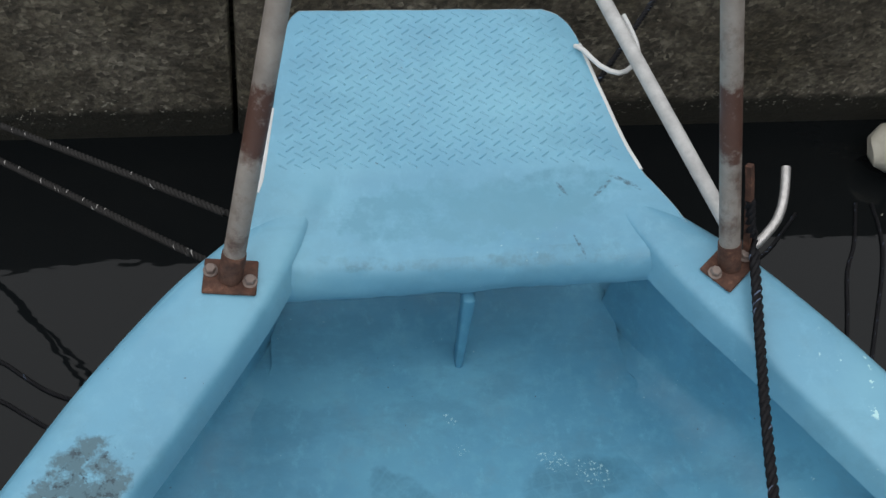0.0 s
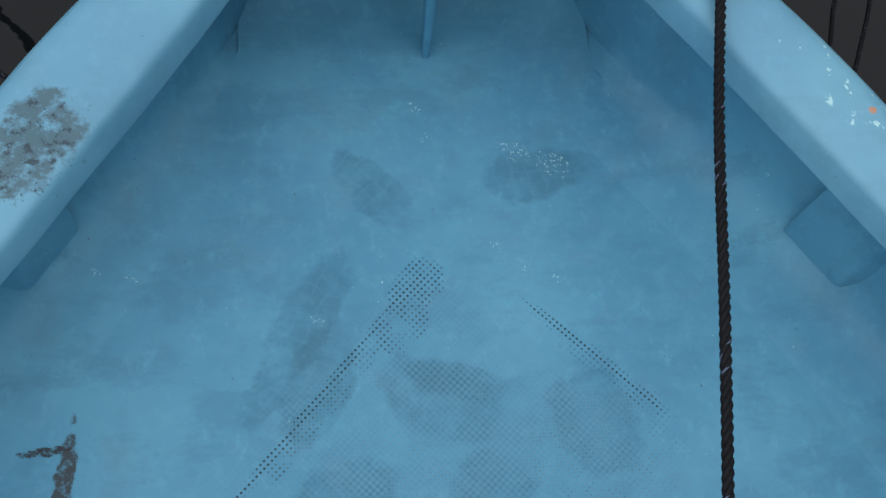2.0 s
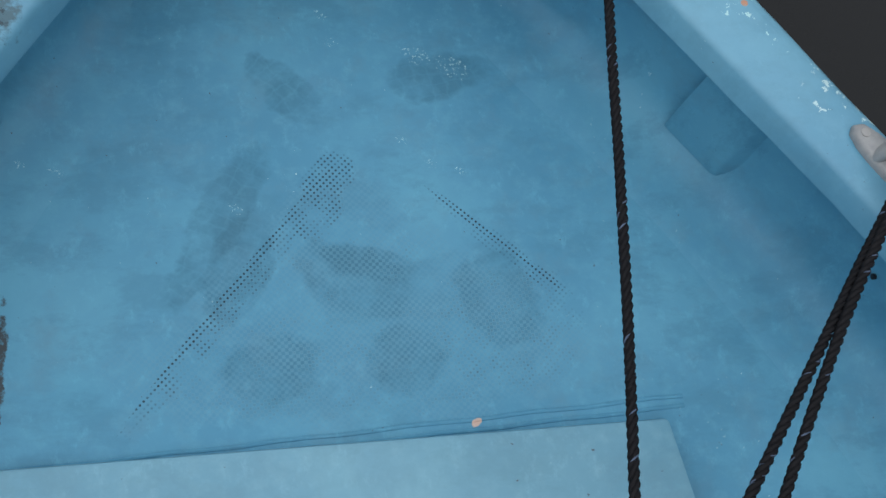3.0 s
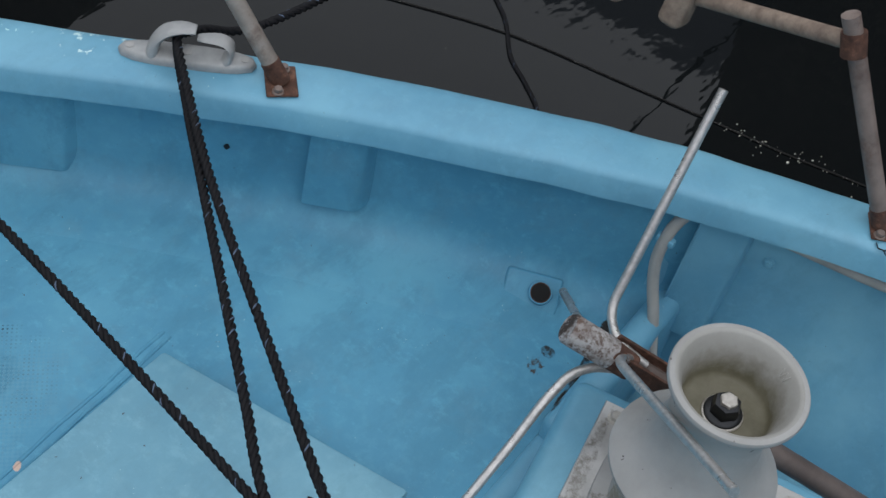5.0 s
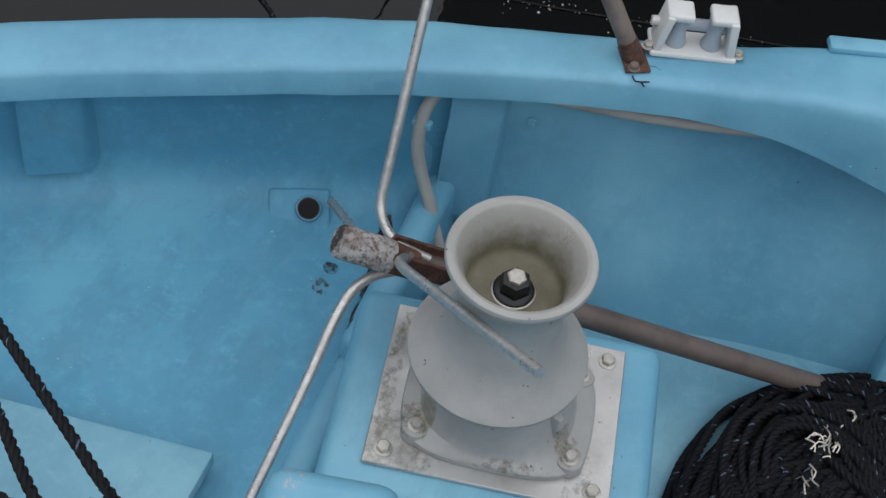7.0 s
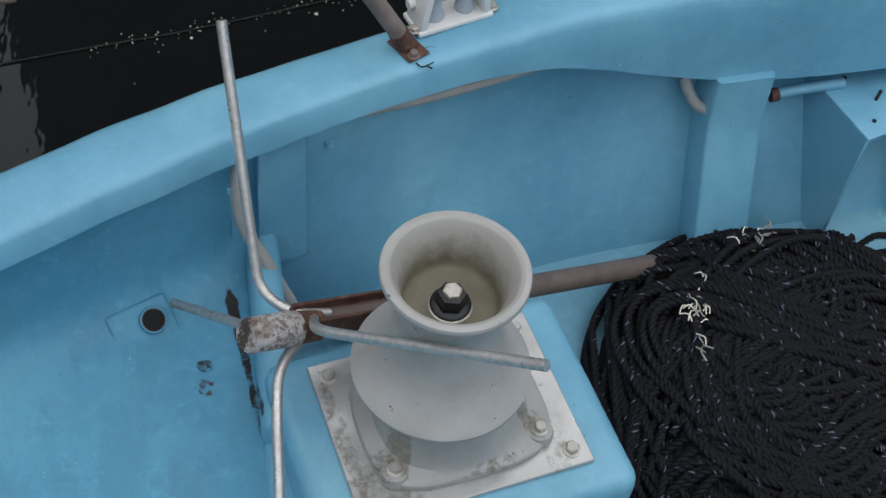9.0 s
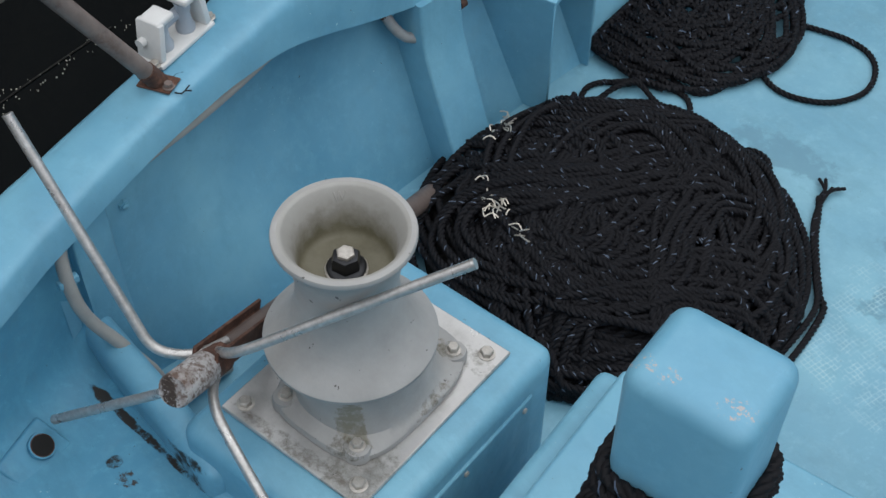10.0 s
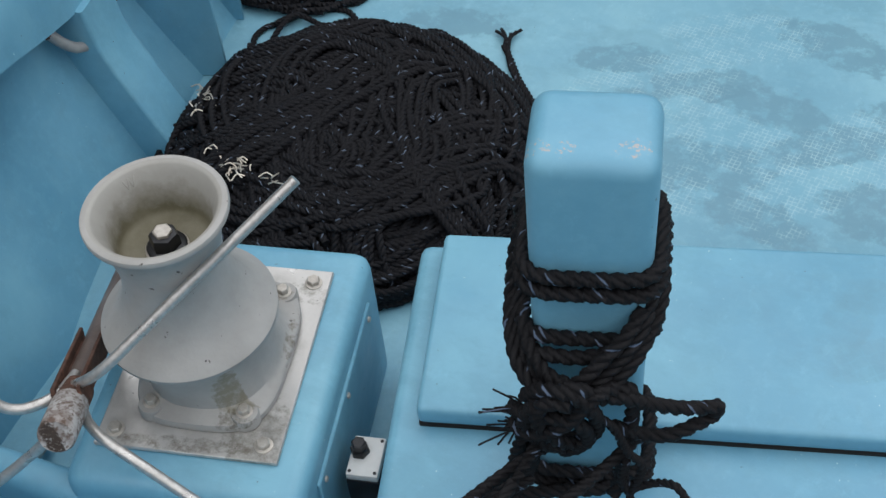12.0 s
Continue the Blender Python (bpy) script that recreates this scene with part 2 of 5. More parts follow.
# darker tone of the blue for foredeck, fore sides, ribs and bow recess
M_DECK, c = blue_paint("darker_deck_blue", 1.0, 0.5, (0.66, 0.82, 0.87), 0.35)
m = M_DECK
dull_print = (0.046, 0.165, 0.245)
for x, y, sx, sy, a in ((-0.170, 0.925, 0.036, 0.15, -30), (-0.150, 0.86, 0.045, 0.09, -25), (0.0, 0.83, 0.085, 0.05, -25), (0.02, 0.855, 0.07, 0.025, -12), (0.15, 1.135, 0.08, 0.04, 10), (-0.07, 1.115, 0.035, 0.07, 40), (0.19, 0.80, 0.055, 0.08, 20), (0.05, 0.72, 0.06, 0.05, 0), (-0.12, 0.72, 0.07, 0.05, 15)):
    c = mix(m, c, dull_print, math_node(m, "MULTIPLY", shoe_print(m, (x, y, 0.0), (sx, sy, 0.06), a, 0.022), 0.62))
# dark stain and grime
c = mix(m, c, (0.045, 0.060, 0.068), blot(m, (-0.452, 0.72, 0.0), (0.013, 0.10, 0.06), -6, 60, 0.5, 0.60, 0.12))
c = mix(m, c, (0.030, 0.036, 0.040), blot(m, (-0.472, 0.788, 0.0), (0.034, 0.006, 0.06), 6, 90, 0.5, 0.55, 0.08))
for gx, gy, sx, sy, cov in ((0.91, 0.168, 0.026, 0.010, 0.70), (0.84, 0.158, 0.08, 0.007, 0.60), (0.745, 0.147, 0.07, 0.006, 0.5), (0.809, 0.211, 0.012, 0.012, 0.6)):
    c = mix(m, c, (0.020, 0.018, 0.015), blot(m, (gx, gy, -0.02), (sx, sy, 0.09), 7, 34, 0.5, cov, 0.08))
c = mix(m, c, (0.05, 0.045, 0.04), blot(m, (0.774, 0.212, 0.0), (0.018, 0.016, 0.06), 0, 90, 0.5, 0.5, 0.05))
# pale weave of the cloth laid in a triangle
threads = weave(m, 0.0092, -0.35)
for x, y, sx, sy, a, k in ((0.0, 0.80, 0.24, 0.10, 0, 0.30), (0.0, 0.90, 0.12, 0.08, 0, 0.26), (0.0, 0.72, 0.33, 0.09, 0, 0.34), (0.17, 0.76, 0.12, 0.09, 0, 0.3)):
    c = mix(m, c, (0.125, 0.315, 0.43), math_node(m, "MULTIPLY", threads, math_node(m, "MULTIPLY", blot(m, (x, y, 0.0), (sx, sy, 0.06), a, 12, 0.25, 0.7, 0.25), 1.5 * k)))
# pits of the glass cloth along two edges of a triangle, and before the step
pits = weave(m, 0.0092, 0.50)
for x, y, sx, sy, a, cov, dark in ((-0.155, 0.835, 0.25, 0.006, 50, 0.62, 1.0), (-0.15, 0.825, 0.22, 0.020, 50, 0.50, 0.7), (0.20, 0.88, 0.13, 0.006, -43, 0.72, 1.0), (0.205, 0.87, 0.12, 0.016, -43, 0.5, 0.7), (-0.02, 0.985, 0.045, 0.03, 40, 0.6, 0.9), (-0.04, 0.93, 0.03, 0.05, -30, 0.5, 0.8), (0.0, 0.72, 0.28, 0.075, 0, 0.42, 0.35), (0.0, 0.85, 0.12, 0.05, 0, 0.40, 0.4), (0.2, 0.76, 0.10, 0.10, 0, 0.45, 0.35), (0.07, 0.51, 0.14, 0.09, 0, 0.75, 0.8)):
    c = mix(m, c, (0.012, 0.042, 0.062), math_node(m, "MULTIPLY", pits, math_node(m, "MULTIPLY", blot(m, (x, y, 0.0), (sx, sy, 0.06), a, 24, 0.3, cov, 0.12), dark)))
for x, y in ((0.134, 0.63), (0.119, 0.59)):
    c = mix(m, c, (0.62, 0.45, 0.36), blot(m, (x, y, 0.0), (0.008, 0.005, 0.04), 30, 200, 0.3, 0.7, 0.05))
for x, y, r in ((0.124, 0.997, 0.012), (0.16, 0.985, 0.012), (0.085, 1.035, 0.01), (-0.375, 1.0, 0.012), (-0.42, 1.01, 0.01), (0.17, 1.15, 0.03), (0.12, 1.17, 0.025), (-0.01, 1.235, 0.012), (0.0, 1.19, 0.012), (-0.15, 0.94, 0.012)):
    c = mix(m, c, (0.42, 0.66, 0.70), blot(m, (x, y, 0.0), (r, r * 0.6, 0.05), -30, 170, 0.3, 0.40, 0.03))
put(m, c)

M_CONC = mat("wet_concrete", (0.08, 0.075, 0.065), 0.75)
m = M_CONC
vor = node(m, "ShaderNodeTexVoronoi", Scale=95.0)
m.node_tree.links.new(coords(m), vor.inputs["Vector"])
stone = ramp(m, vor.outputs["Color"], [(0.25, (0.060, 0.053, 0.040)), (0.6, (0.145, 0.128, 0.098)), (0.93, (0.42, 0.38, 0.30))])
paste = ramp(m, noise_out(m, 24, 9, 0.78), [(0.36, (0.030, 0.026, 0.018)), (0.5, (0.135, 0.118, 0.088)), (0.66, (0.30, 0.27, 0.205))])
agg = mix(m, paste, stone, ramp(m, noise_out(m, 60, 3), [(0.42, (0, 0, 0)), (0.60, (0.9,) * 3)]))
stain = ramp(m, noise_out(m, 3.5, 6, 0.65), [(0.35, (0.45, 0.43, 0.36)), (0.65, (1, 1, 1))])
x = m.node_tree.nodes.new("ShaderNodeMix")
x.data_type, x.blend_type = "RGBA", "MULTIPLY"
x.inputs[0].default_value = 1.0
m.node_tree.links.new(agg, x.inputs[6])
m.node_tree.links.new(stain, x.inputs[7])
# tide line: weed and slime near the water, barnacles along its upper edge
geo = m.node_tree.nodes.new("ShaderNodeNewGeometry")
sep = m.node_tree.nodes.new("ShaderNodeSeparateXYZ")
m.node_tree.links.new(geo.outputs["Position"], sep.inputs[0])
level = math_node(m, "ADD", math_node(m, "ADD", sep.outputs[2], 0.5), math_node(m, "MULTIPLY", math_node(m, "SUBTRACT", noise_out(m, 14, 4), 0.5), 0.05))
tide = ramp(m, level, [(0.075, (1, 1, 1)), (0.098, (0, 0, 0))])
fringe = ramp(m, level, [(0.035, (0, 0, 0)), (0.07, (1, 1, 1)), (0.10, (1, 1, 1)), (0.15, (0, 0, 0))])
barn = ramp(m, noise_out(m, 130, 2), [(0.66, (0, 0, 0)), (0.69, (1, 1, 1))])
slime = mix(m, x.outputs[2], mix(m, (0.010, 0.0095, 0.006), (0.024, 0.022, 0.013), noise_out(m, 40, 5, 0.7)), tide)
put(m, mix(m, slime, (0.42, 0.40, 0.33), math_node(m, "MULTIPLY", barn, math_node(m, "MULTIPLY", fringe, 0.85))))
n1 = bump(m, noise_out(m, 42, 6, 0.7), 0.9, 0.012)
bump(m, vor.outputs["Distance"], 0.35, 0.004, n1)

M_WATER = mat("harbour_water", (0.006, 0.0072, 0.0078), 0.03, 0.0, 0.2)
w1 = bump(M_WATER, noise_out(M_WATER, 1.4, 3, 0.5), 0.10, 0.05)
bump(M_WATER, noise_out(M_WATER, 9, 2, 0.5, stretch=(1, 2.2, 1)), 0.035, 0.02, w1)


def metal(name, a, b, rough, met, scale=30, rust=0.0, rust_low=None):
    m = mat(name, a, rough, met)
    col = ramp(m, noise_out(m, scale, 6, 0.65), [(0.3, a), (0.7, b)])
    if rust:
        rc = ramp(m, noise_out(m, 70, 5, 0.7), [(0.3, (0.035, 0.017, 0.011)), (0.55, (0.095, 0.043, 0.027)), (0.75, (0.24, 0.12, 0.075))])
        col = mix(m, col, rc, ramp(m, noise_out(m, 16, 6, 0.7), [(1 - rust - 0.1, (0, 0, 0)), (1 - rust + 0.1, (1, 1, 1))]))
        put(m, ramp(m, noise_out(m, 16, 6, 0.7), [(1 - rust - 0.1, (met,) * 3), (1 - rust + 0.1, (0.05,) * 3)]), "Metallic")
    put(m, col)
    put(m, ramp(m, noise_out(m, 26, 5), [(0.3, (rough - 0.1,) * 3), (0.7, (rough + 0.15,) * 3)]), "Roughness")
    bump(m, noise_out(m, 180, 4, 0.65), 0.25, 0.0012)
    return m


M_GALV = metal("galvanised_pipe", (0.25, 0.215, 0.185), (0.41, 0.365, 0.32), 0.55, 0.25, 24, 0.38)
m = M_GALV
gs = m.node_tree.nodes["Principled BSDF"].inputs["Base Color"].links[0].from_socket
for centre in ((-0.246, 1.39, 0.47), (0.270, 1.38, 0.465)):
    gs = mix(m, gs, (0.11, 0.055, 0.04), blot(m, centre, (0.06, 0.06, 0.05), 0, 45, 0.4, 0.68, 0.12))
put(m, gs)
M_RUST = metal("rusty_steel", (0.07, 0.038, 0.028), (0.17, 0.10, 0.075), 0.8, 0.1, 55, 0.62)
M_SHAFT = metal("brown_weathered_pipe", (0.10, 0.075, 0.065), (0.19, 0.15, 0.13), 0.5, 0.15, 14, 0.2)
M_POST = metal("brown_rusting_pipe", (0.15, 0.115, 0.10), (0.27, 0.215, 0.185), 0.55, 0.15, 20, 0.35)
M_TIP = metal("flaking_white_paint", (0.62, 0.61, 0.58), (0.22, 0.20, 0.18), 0.7, 0.0, 75, 0.36)
m = M_TIP
hs = m.node_tree.nodes["Principled BSDF"].inputs["Base Color"].links[0].from_socket
hs = mix(m, (0.42, 0.41, 0.40), (0.21, 0.18, 0.165), ramp(m, noise_out(m, 38, 4, 0.6), [(0.42, (0, 0, 0)), (0.60, (1, 1, 1))]))
hs = mix(m, hs, (0.10, 0.060, 0.042), ramp(m, noise_out(m, 120, 6, 0.7), [(0.49, (0, 0, 0)), (0.60, (0.9,) * 3)]))
hs = mix(m, hs, (0.045, 0.03, 0.022), blot(m, (0.680, 0.165, 0.216), (0.030, 0.010, 0.03), -28, 170, 0.4, 0.62, 0.06))
put(m, hs)
M_ROD = metal("worn_steel_rod", (0.40, 0.385, 0.365), (0.60, 0.59, 0.57), 0.32, 0.7, 120)
M_ALU = metal("cast_aluminium", (0.33, 0.325, 0.31), (0.42, 0.415, 0.40), 0.6, 0.1, 12)
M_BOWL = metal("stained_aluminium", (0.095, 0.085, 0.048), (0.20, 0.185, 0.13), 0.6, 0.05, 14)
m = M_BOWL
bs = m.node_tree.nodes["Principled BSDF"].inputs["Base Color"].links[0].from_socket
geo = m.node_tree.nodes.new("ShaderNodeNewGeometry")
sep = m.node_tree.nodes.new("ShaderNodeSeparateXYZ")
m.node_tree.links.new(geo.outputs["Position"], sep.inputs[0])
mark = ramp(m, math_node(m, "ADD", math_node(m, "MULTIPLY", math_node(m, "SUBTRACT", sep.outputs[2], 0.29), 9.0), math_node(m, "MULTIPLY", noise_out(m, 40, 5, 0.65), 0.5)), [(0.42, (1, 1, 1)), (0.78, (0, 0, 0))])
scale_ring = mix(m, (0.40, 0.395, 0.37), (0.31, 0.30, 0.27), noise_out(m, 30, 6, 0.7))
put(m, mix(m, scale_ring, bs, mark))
M_PLATE = metal("bare_aluminium", (0.42, 0.41, 0.39), (0.66, 0.65, 0.63), 0.36, 0.55, 18)
# dirt on the castings and the plate
def grime(m, stains, plain):
    src = m.node_tree.nodes["Principled BSDF"].inputs["Base Color"].links[0].from_socket
    c = mix(m, src, plain, ramp(m, noise_out(m, 9, 8, 0.7), [(0.50, (0, 0, 0)), (0.75, (0.5,) * 3)]))
    for centre, size, col, cover in stains:
        c = mix(m, c, col, blot(m, centre, size, 11, 60, 0.5, cover, 0.14))
    dots = ramp(m, noise_out(m, 95, 2), [(0.72, (0, 0, 0)), (0.74, (0.85,) * 3)])
    put(m, mix(m, c, (0.04, 0.035, 0.03), dots))


grime(M_ALU, [((0.568, -0.02, 0.105), (0.03, 0.014, 0.06), (0.25, 0.235, 0.185), 0.6), ((0.60, -0.20, 0.10), (0.03, 0.02, 0.03), (0.15, 0.13, 0.08), 0.5), ((0.56, 0.01, 0.078), (0.03, 0.03, 0.01), (0.09, 0.08, 0.05), 0.45), ((0.54, -0.14, 0.078), (0.03, 0.05, 0.01), (0.12, 0.10, 0.06), 0.4)], (0.27, 0.265, 0.245))
grime(M_PLATE, [((0.53, 0.02, 0.063), (0.04, 0.08, 0.01), (0.30, 0.29, 0.26), 0.5), ((0.56, -0.23, 0.063), (0.07, 0.02, 0.01), (0.26, 0.25, 0.22), 0.4), ((0.62, 0.045, 0.063), (0.10, 0.012, 0.01), (0.22, 0.20, 0.17), 0.45)], (0.33, 0.32, 0.30))
M_BOLT = metal("stainless_bolt", (0.38, 0.35, 0.31), (0.60, 0.57, 0.52), 0.35, 0.5, 80)
M_DARK = mat("black_oxide", (0.02, 0.021, 0.024), 0.35, 0.4)
M_GREY = metal("grey_hose", (0.30, 0.30, 0.28), (0.42, 0.41, 0.38), 0.6, 0.0, 10)
M_WHITE = metal("white_enamel", (0.60, 0.60, 0.58), (0.72, 0.72, 0.70), 0.4, 0.0, 20)
M_POLE = metal("dirty_white_paint", (0.34, 0.34, 0.33), (0.58, 0.58, 0.56), 0.5, 0.0, 35, 0.10)
M_CHOCK = metal("grey_painted_alloy", (0.27, 0.28, 0.28), (0.42, 0.42, 0.41), 0.45, 0.1, 30)
M_ROLLER = metal("pale_blue_grey_roller", (0.30, 0.34, 0.39), (0.42, 0.46, 0.50), 0.45, 0.0, 20)
M_WOOD = metal("weathered_wood", (0.15, 0.105, 0.08), (0.33, 0.26, 0.20), 0.85, 0.0, 45, 0.3)
M_FOAM = metal("weathered_foam_float", (0.50, 0.47, 0.38), (0.66, 0.63, 0.54), 0.85, 0.0, 25)
# flat black put in for the shade inside holes, gaps and the heap
M_BLACK = mat("hollow_shade", (0.008, 0.007, 0.006), 0.9)
M_BRIGHT = mat("silver_foil", (0.62, 0.57, 0.49), 0.3, 0.6)


def rope_mat(name, base, fleck, amount):
    m = mat(name, base, 0.65, 0.0, 0.16)
    dust = mix(m, base, tuple(1.5 * v for v in base), ramp(m, noise_out(m, 50, 5, 0.7), [(0.45, (0, 0, 0)), (0.8, (1, 1, 1))]))
    at = m.node_tree.nodes.new("ShaderNodeAttribute")
    at.attribute_name = "fleck"
    put(m, mix(m, dust, fleck, ramp(m, at.outputs["Fac"], [(amount, (0, 0, 0)), (amount + 0.1, (1, 1, 1))])))
    bump(m, noise_out(m, 500, 3), 0.4, 0.001)
    return m


M_ROPE = rope_mat("black_rope", (0.0088, 0.0090, 0.0110), (0.11, 0.14, 0.19), 0.45)
M_ROPE_W = rope_mat("black_mooring_rope", (0.0105, 0.0105, 0.0120), (0.10, 0.135, 0.20), 0.30)
M_ROPE_G = rope_mat("faded_grey_rope", (0.022, 0.021, 0.020), (0.35, 0.34, 0.32), 0.3)


# ---- mesh helpers ----
def thing(name, label, category, group="", kind="", at=(0, 0, 0)):
    ob = new(name)
    ob.empty_display_size = 0.05
    ob.location = at
    return tagged(ob, label, category, group, kind)


def link_mesh(name, verts, faces, material, parent=None, label="", smooth=True, sharp=40):
    me = bpy.data.meshes.new(name)
    me.from_pydata(verts if isinstance(verts[0], list) else [tuple(v) for v in verts], [], faces)
    if isinstance(verts[0], list):
        return finish(name, me, material, parent, label, smooth, sharp)
    bm = bmesh.new()
    bm.from_mesh(me)
    bmesh.ops.recalc_face_normals(bm, faces=bm.faces)
    bm.to_mesh(me)
    bm.free()
    return finish(name, me, material, parent, label, smooth, sharp)


RING = {"n": 12}


def add_flecks(me, chance, seed):
    """Marks short runs along a rope where a pale thread shows."""
    n = len(me.vertices)
    start = np.flatnonzero(np.random.default_rng(seed).random(n) < chance / 2)
    value = np.zeros(n, np.float32)
    for k in range(2):
        value[np.minimum(start + k * RING["n"], n - 1)] = 1.0
    layer = me.attributes.new("fleck", "FLOAT", "POINT")
    layer.data.foreach_set("value", value)


def finish(name, me, material, parent=None, label="", smooth=True, sharp=40):
    me.materials.append(material)
    if "rope" in material.name:
        add_flecks(me, 0.016 if material is M_ROPE else 0.014, len(me.vertices) + 7 * len(bpy.data.meshes))
    if smooth:
        me.shade_smooth()
        me.set_sharp_from_angle(angle=radians(sharp))
    ob = new(name, me)
    if parent is not None:
        ob.parent = parent
        ob.matrix_parent_inverse = Matrix.Translation(-parent.location)
    if label:
        ob["label"] = label
    return ob


def part(name, bm, material, parent=None, label="", smooth=True, sharp=40):
    me = bpy.data.meshes.new(name)
    bmesh.ops.recalc_face_normals(bm, faces=bm.faces)
    bm.to_mesh(me)
    bm.free()
    return finish(name, me, material, parent, label, smooth, sharp)


def lathe_bm(profile, n=48, m=Matrix.Identity(4), bm=None, top=True):
    bm = bm or bmesh.new()
    rings = []
    for r, z in profile:
        rings.append([bm.verts.new(m @ Vector((r * math.cos(2 * math.pi * k / n), r * math.sin(2 * math.pi * k / n), z))) for k in range(n)])
    for a, b in zip(rings, rings[1:]):
        for k in range(n):
            bm.faces.new((a[k], a[(k + 1) % n], b[(k + 1) % n], b[k]))
    bm.faces.new(rings[0][::-1])
    if top:
        bm.faces.new(rings[-1])
    return bm


def box_bm(size, m=Matrix.Identity(4), bevel=0.0, seg=3, bm=None, taper=1.0):
    own = bmesh.new()
    bmesh.ops.create_cube(own, size=1)
    for v in own.verts:
        k = taper if v.co.z > 0 else 1
        v.co = Vector((v.co.x * size[0] * k, v.co.y * size[1] * k, v.co.z * size[2]))
    if bevel:
        bmesh.ops.bevel(own, geom=own.edges[:], offset=bevel, segments=seg, profile=0.5, affect="EDGES")
    own.transform(m)
    if bm is None:
        return own
    tmp = bpy.data.meshes.new("tmp")
    own.to_mesh(tmp)
    own.free()
    bm.from_mesh(tmp)
    bpy.data.meshes.remove(tmp)
    return bm


def smooth_line(points, step, closed=False):
    """Catmull-Rom through points, resampled at about step metres."""
    p = [Vector(q) for q in points]
    n = len(p)
    out = []
    for i in range(n if closed else n - 1):
        if closed:
            a, b, c, d = p[i - 1], p[i], p[(i + 1) % n], p[(i + 2) % n]
        else:
            a, b, c, d = p[max(i - 1, 0)], p[i], p[i + 1], p[min(i + 2, n - 1)]
        k = max(2, int((c - b).length / step))
        for j in range(k):
            t = j / k
            out.append(0.5 * ((2 * b) + (c - a) * t + (2 * a - 5 * b + 4 * c - d) * t * t + (3 * b - a - 3 * c + d) * t ** 3))
    if not closed:
        out.append(p[-1])
    return out


def frames_along(line):
    tang = [(line[min(i + 1, len(line) - 1)] - line[max(i - 1, 0)]).normalized() for i in range(len(line))]
    up = Vector((0, 0, 1)) if abs(tang[0].z) < 0.9 else Vector((1, 0, 0))
    side = tang[0].cross(up).normalized()
    res = []
    for t in tang:
        side = (side - t * side.dot(t)).normalized()
        res.append((t, side, t.cross(side)))
    return res


def tube_data(line, radius, n=12, lobes=0, pitch=0.05, depth=0.22, phase=0.0):
    """Rings round a line; lobes give the twisted strands of a rope."""
    RING["n"] = n
    fr = frames_along(line)
    p = np.array([tuple(q) for q in line])
    s = np.array([tuple(q[1]) for q in fr])
    u = np.array([tuple(q[2]) for q in fr])
    run = np.concatenate([[0.0], np.cumsum(np.linalg.norm(np.diff(p, axis=0), axis=1))])
    m = len(p)
    r0 = np.array([radius(i / (m - 1)) for i in range(m)]) if callable(radius) else np.full(m, radius)
    a = 2 * math.pi * np.arange(n) / n
    r = np.repeat(r0[:, None], n, axis=1)
    a = np.repeat(a[None, :], m, axis=0)
    if lobes:
        r = r * (1 - depth + depth * np.abs(np.cos(lobes * a / 2)))
        a = a + (phase + 2 * math.pi * run / pitch)[:, None]
    v = p[:, None, :] + r[:, :, None] * (np.cos(a)[:, :, None] * s[:, None, :] + np.sin(a)[:, :, None] * u[:, None, :])
    i, k = np.meshgrid(np.arange(m - 1) * n, np.arange(n), indexing="ij")
    k2 = (k + 1) % n
    faces = np.stack([i + k, i + k2, i + n + k2, i + n + k], axis=-1).reshape(-1, 4).tolist()
    faces.append(list(range(n))[::-1])
    faces.append(list(range((m - 1) * n, m * n)))
    return v.reshape(-1, 3).tolist(), faces


def tube(name, points, radius, material, parent=None, label="", n=14, step=0.012, raw=False):
    line = [Vector(q) for q in points] if raw else smooth_line(points, step)
    v, f = tube_data(line, radius, n)
    return link_mesh(name, v, f, material, parent, label)


def rope_data(points, radius, closed=False, step=None, pitch=None, phase=0.0, raw=False):
    pitch = pitch or radius * 5.6
    line = points if raw else smooth_line(points, step or pitch / 9, closed)
    return tube_data(line, radius * 1.10, 18, 3, pitch, 0.34, phase)


def bent(points, radius_bend=0.03, k=6):
    """Polyline with rounded corners."""
    p = [Vector(q) for q in points]
    out = [p[0]]
    for a, b, c in zip(p, p[1:], p[2:]):
        u, w = (a - b), (c - b)
        d = min(radius_bend, u.length * 0.45, w.length * 0.45)
        s, e = b + u.normalized() * d, b + w.normalized() * d
        for j in range(k + 1):
            t = j / k
            out.append(s * (1 - t) ** 2 + b * 2 * t * (1 - t) + e * t * t)
    out.append(p[-1])
    return out


def curve_at(table, y):
    """Linear-to-smooth table lookup x(y); table in falling y."""
    ys = [r[0] for r in table][::-1]
    xs = [r[1] for r in table][::-1]
    return float(np.interp(y, ys, xs))


def rotz(deg):
    return Matrix.Rotation(radians(deg), 4, "Z")


# ---- water and quay ----
WATER_Z = -0.5
bm = bmesh.new()
bmesh.ops.create_grid(bm, x_segments=2, y_segments=2, size=300, matrix=Matrix.Translation((0, 0, WATER_Z)))
tagged(part("water", bm, M_WATER), "dark still harbour water with faint ripples", "water", kind="structure")
quay = tagged(new("quay_wall"), "weathered dark concrete quay wall with a weedy tide line", "wall", kind="structure")
for k in range(-6, 7):
    # cast sections with a narrow joint between them
    part("wall_section", box_bm((3.992, 5, 1.45), Matrix.Translation((-2.28 + 4 * k, 2.065 + 2.5, -0.735)), 0.012, 2), M_CONC, quay)
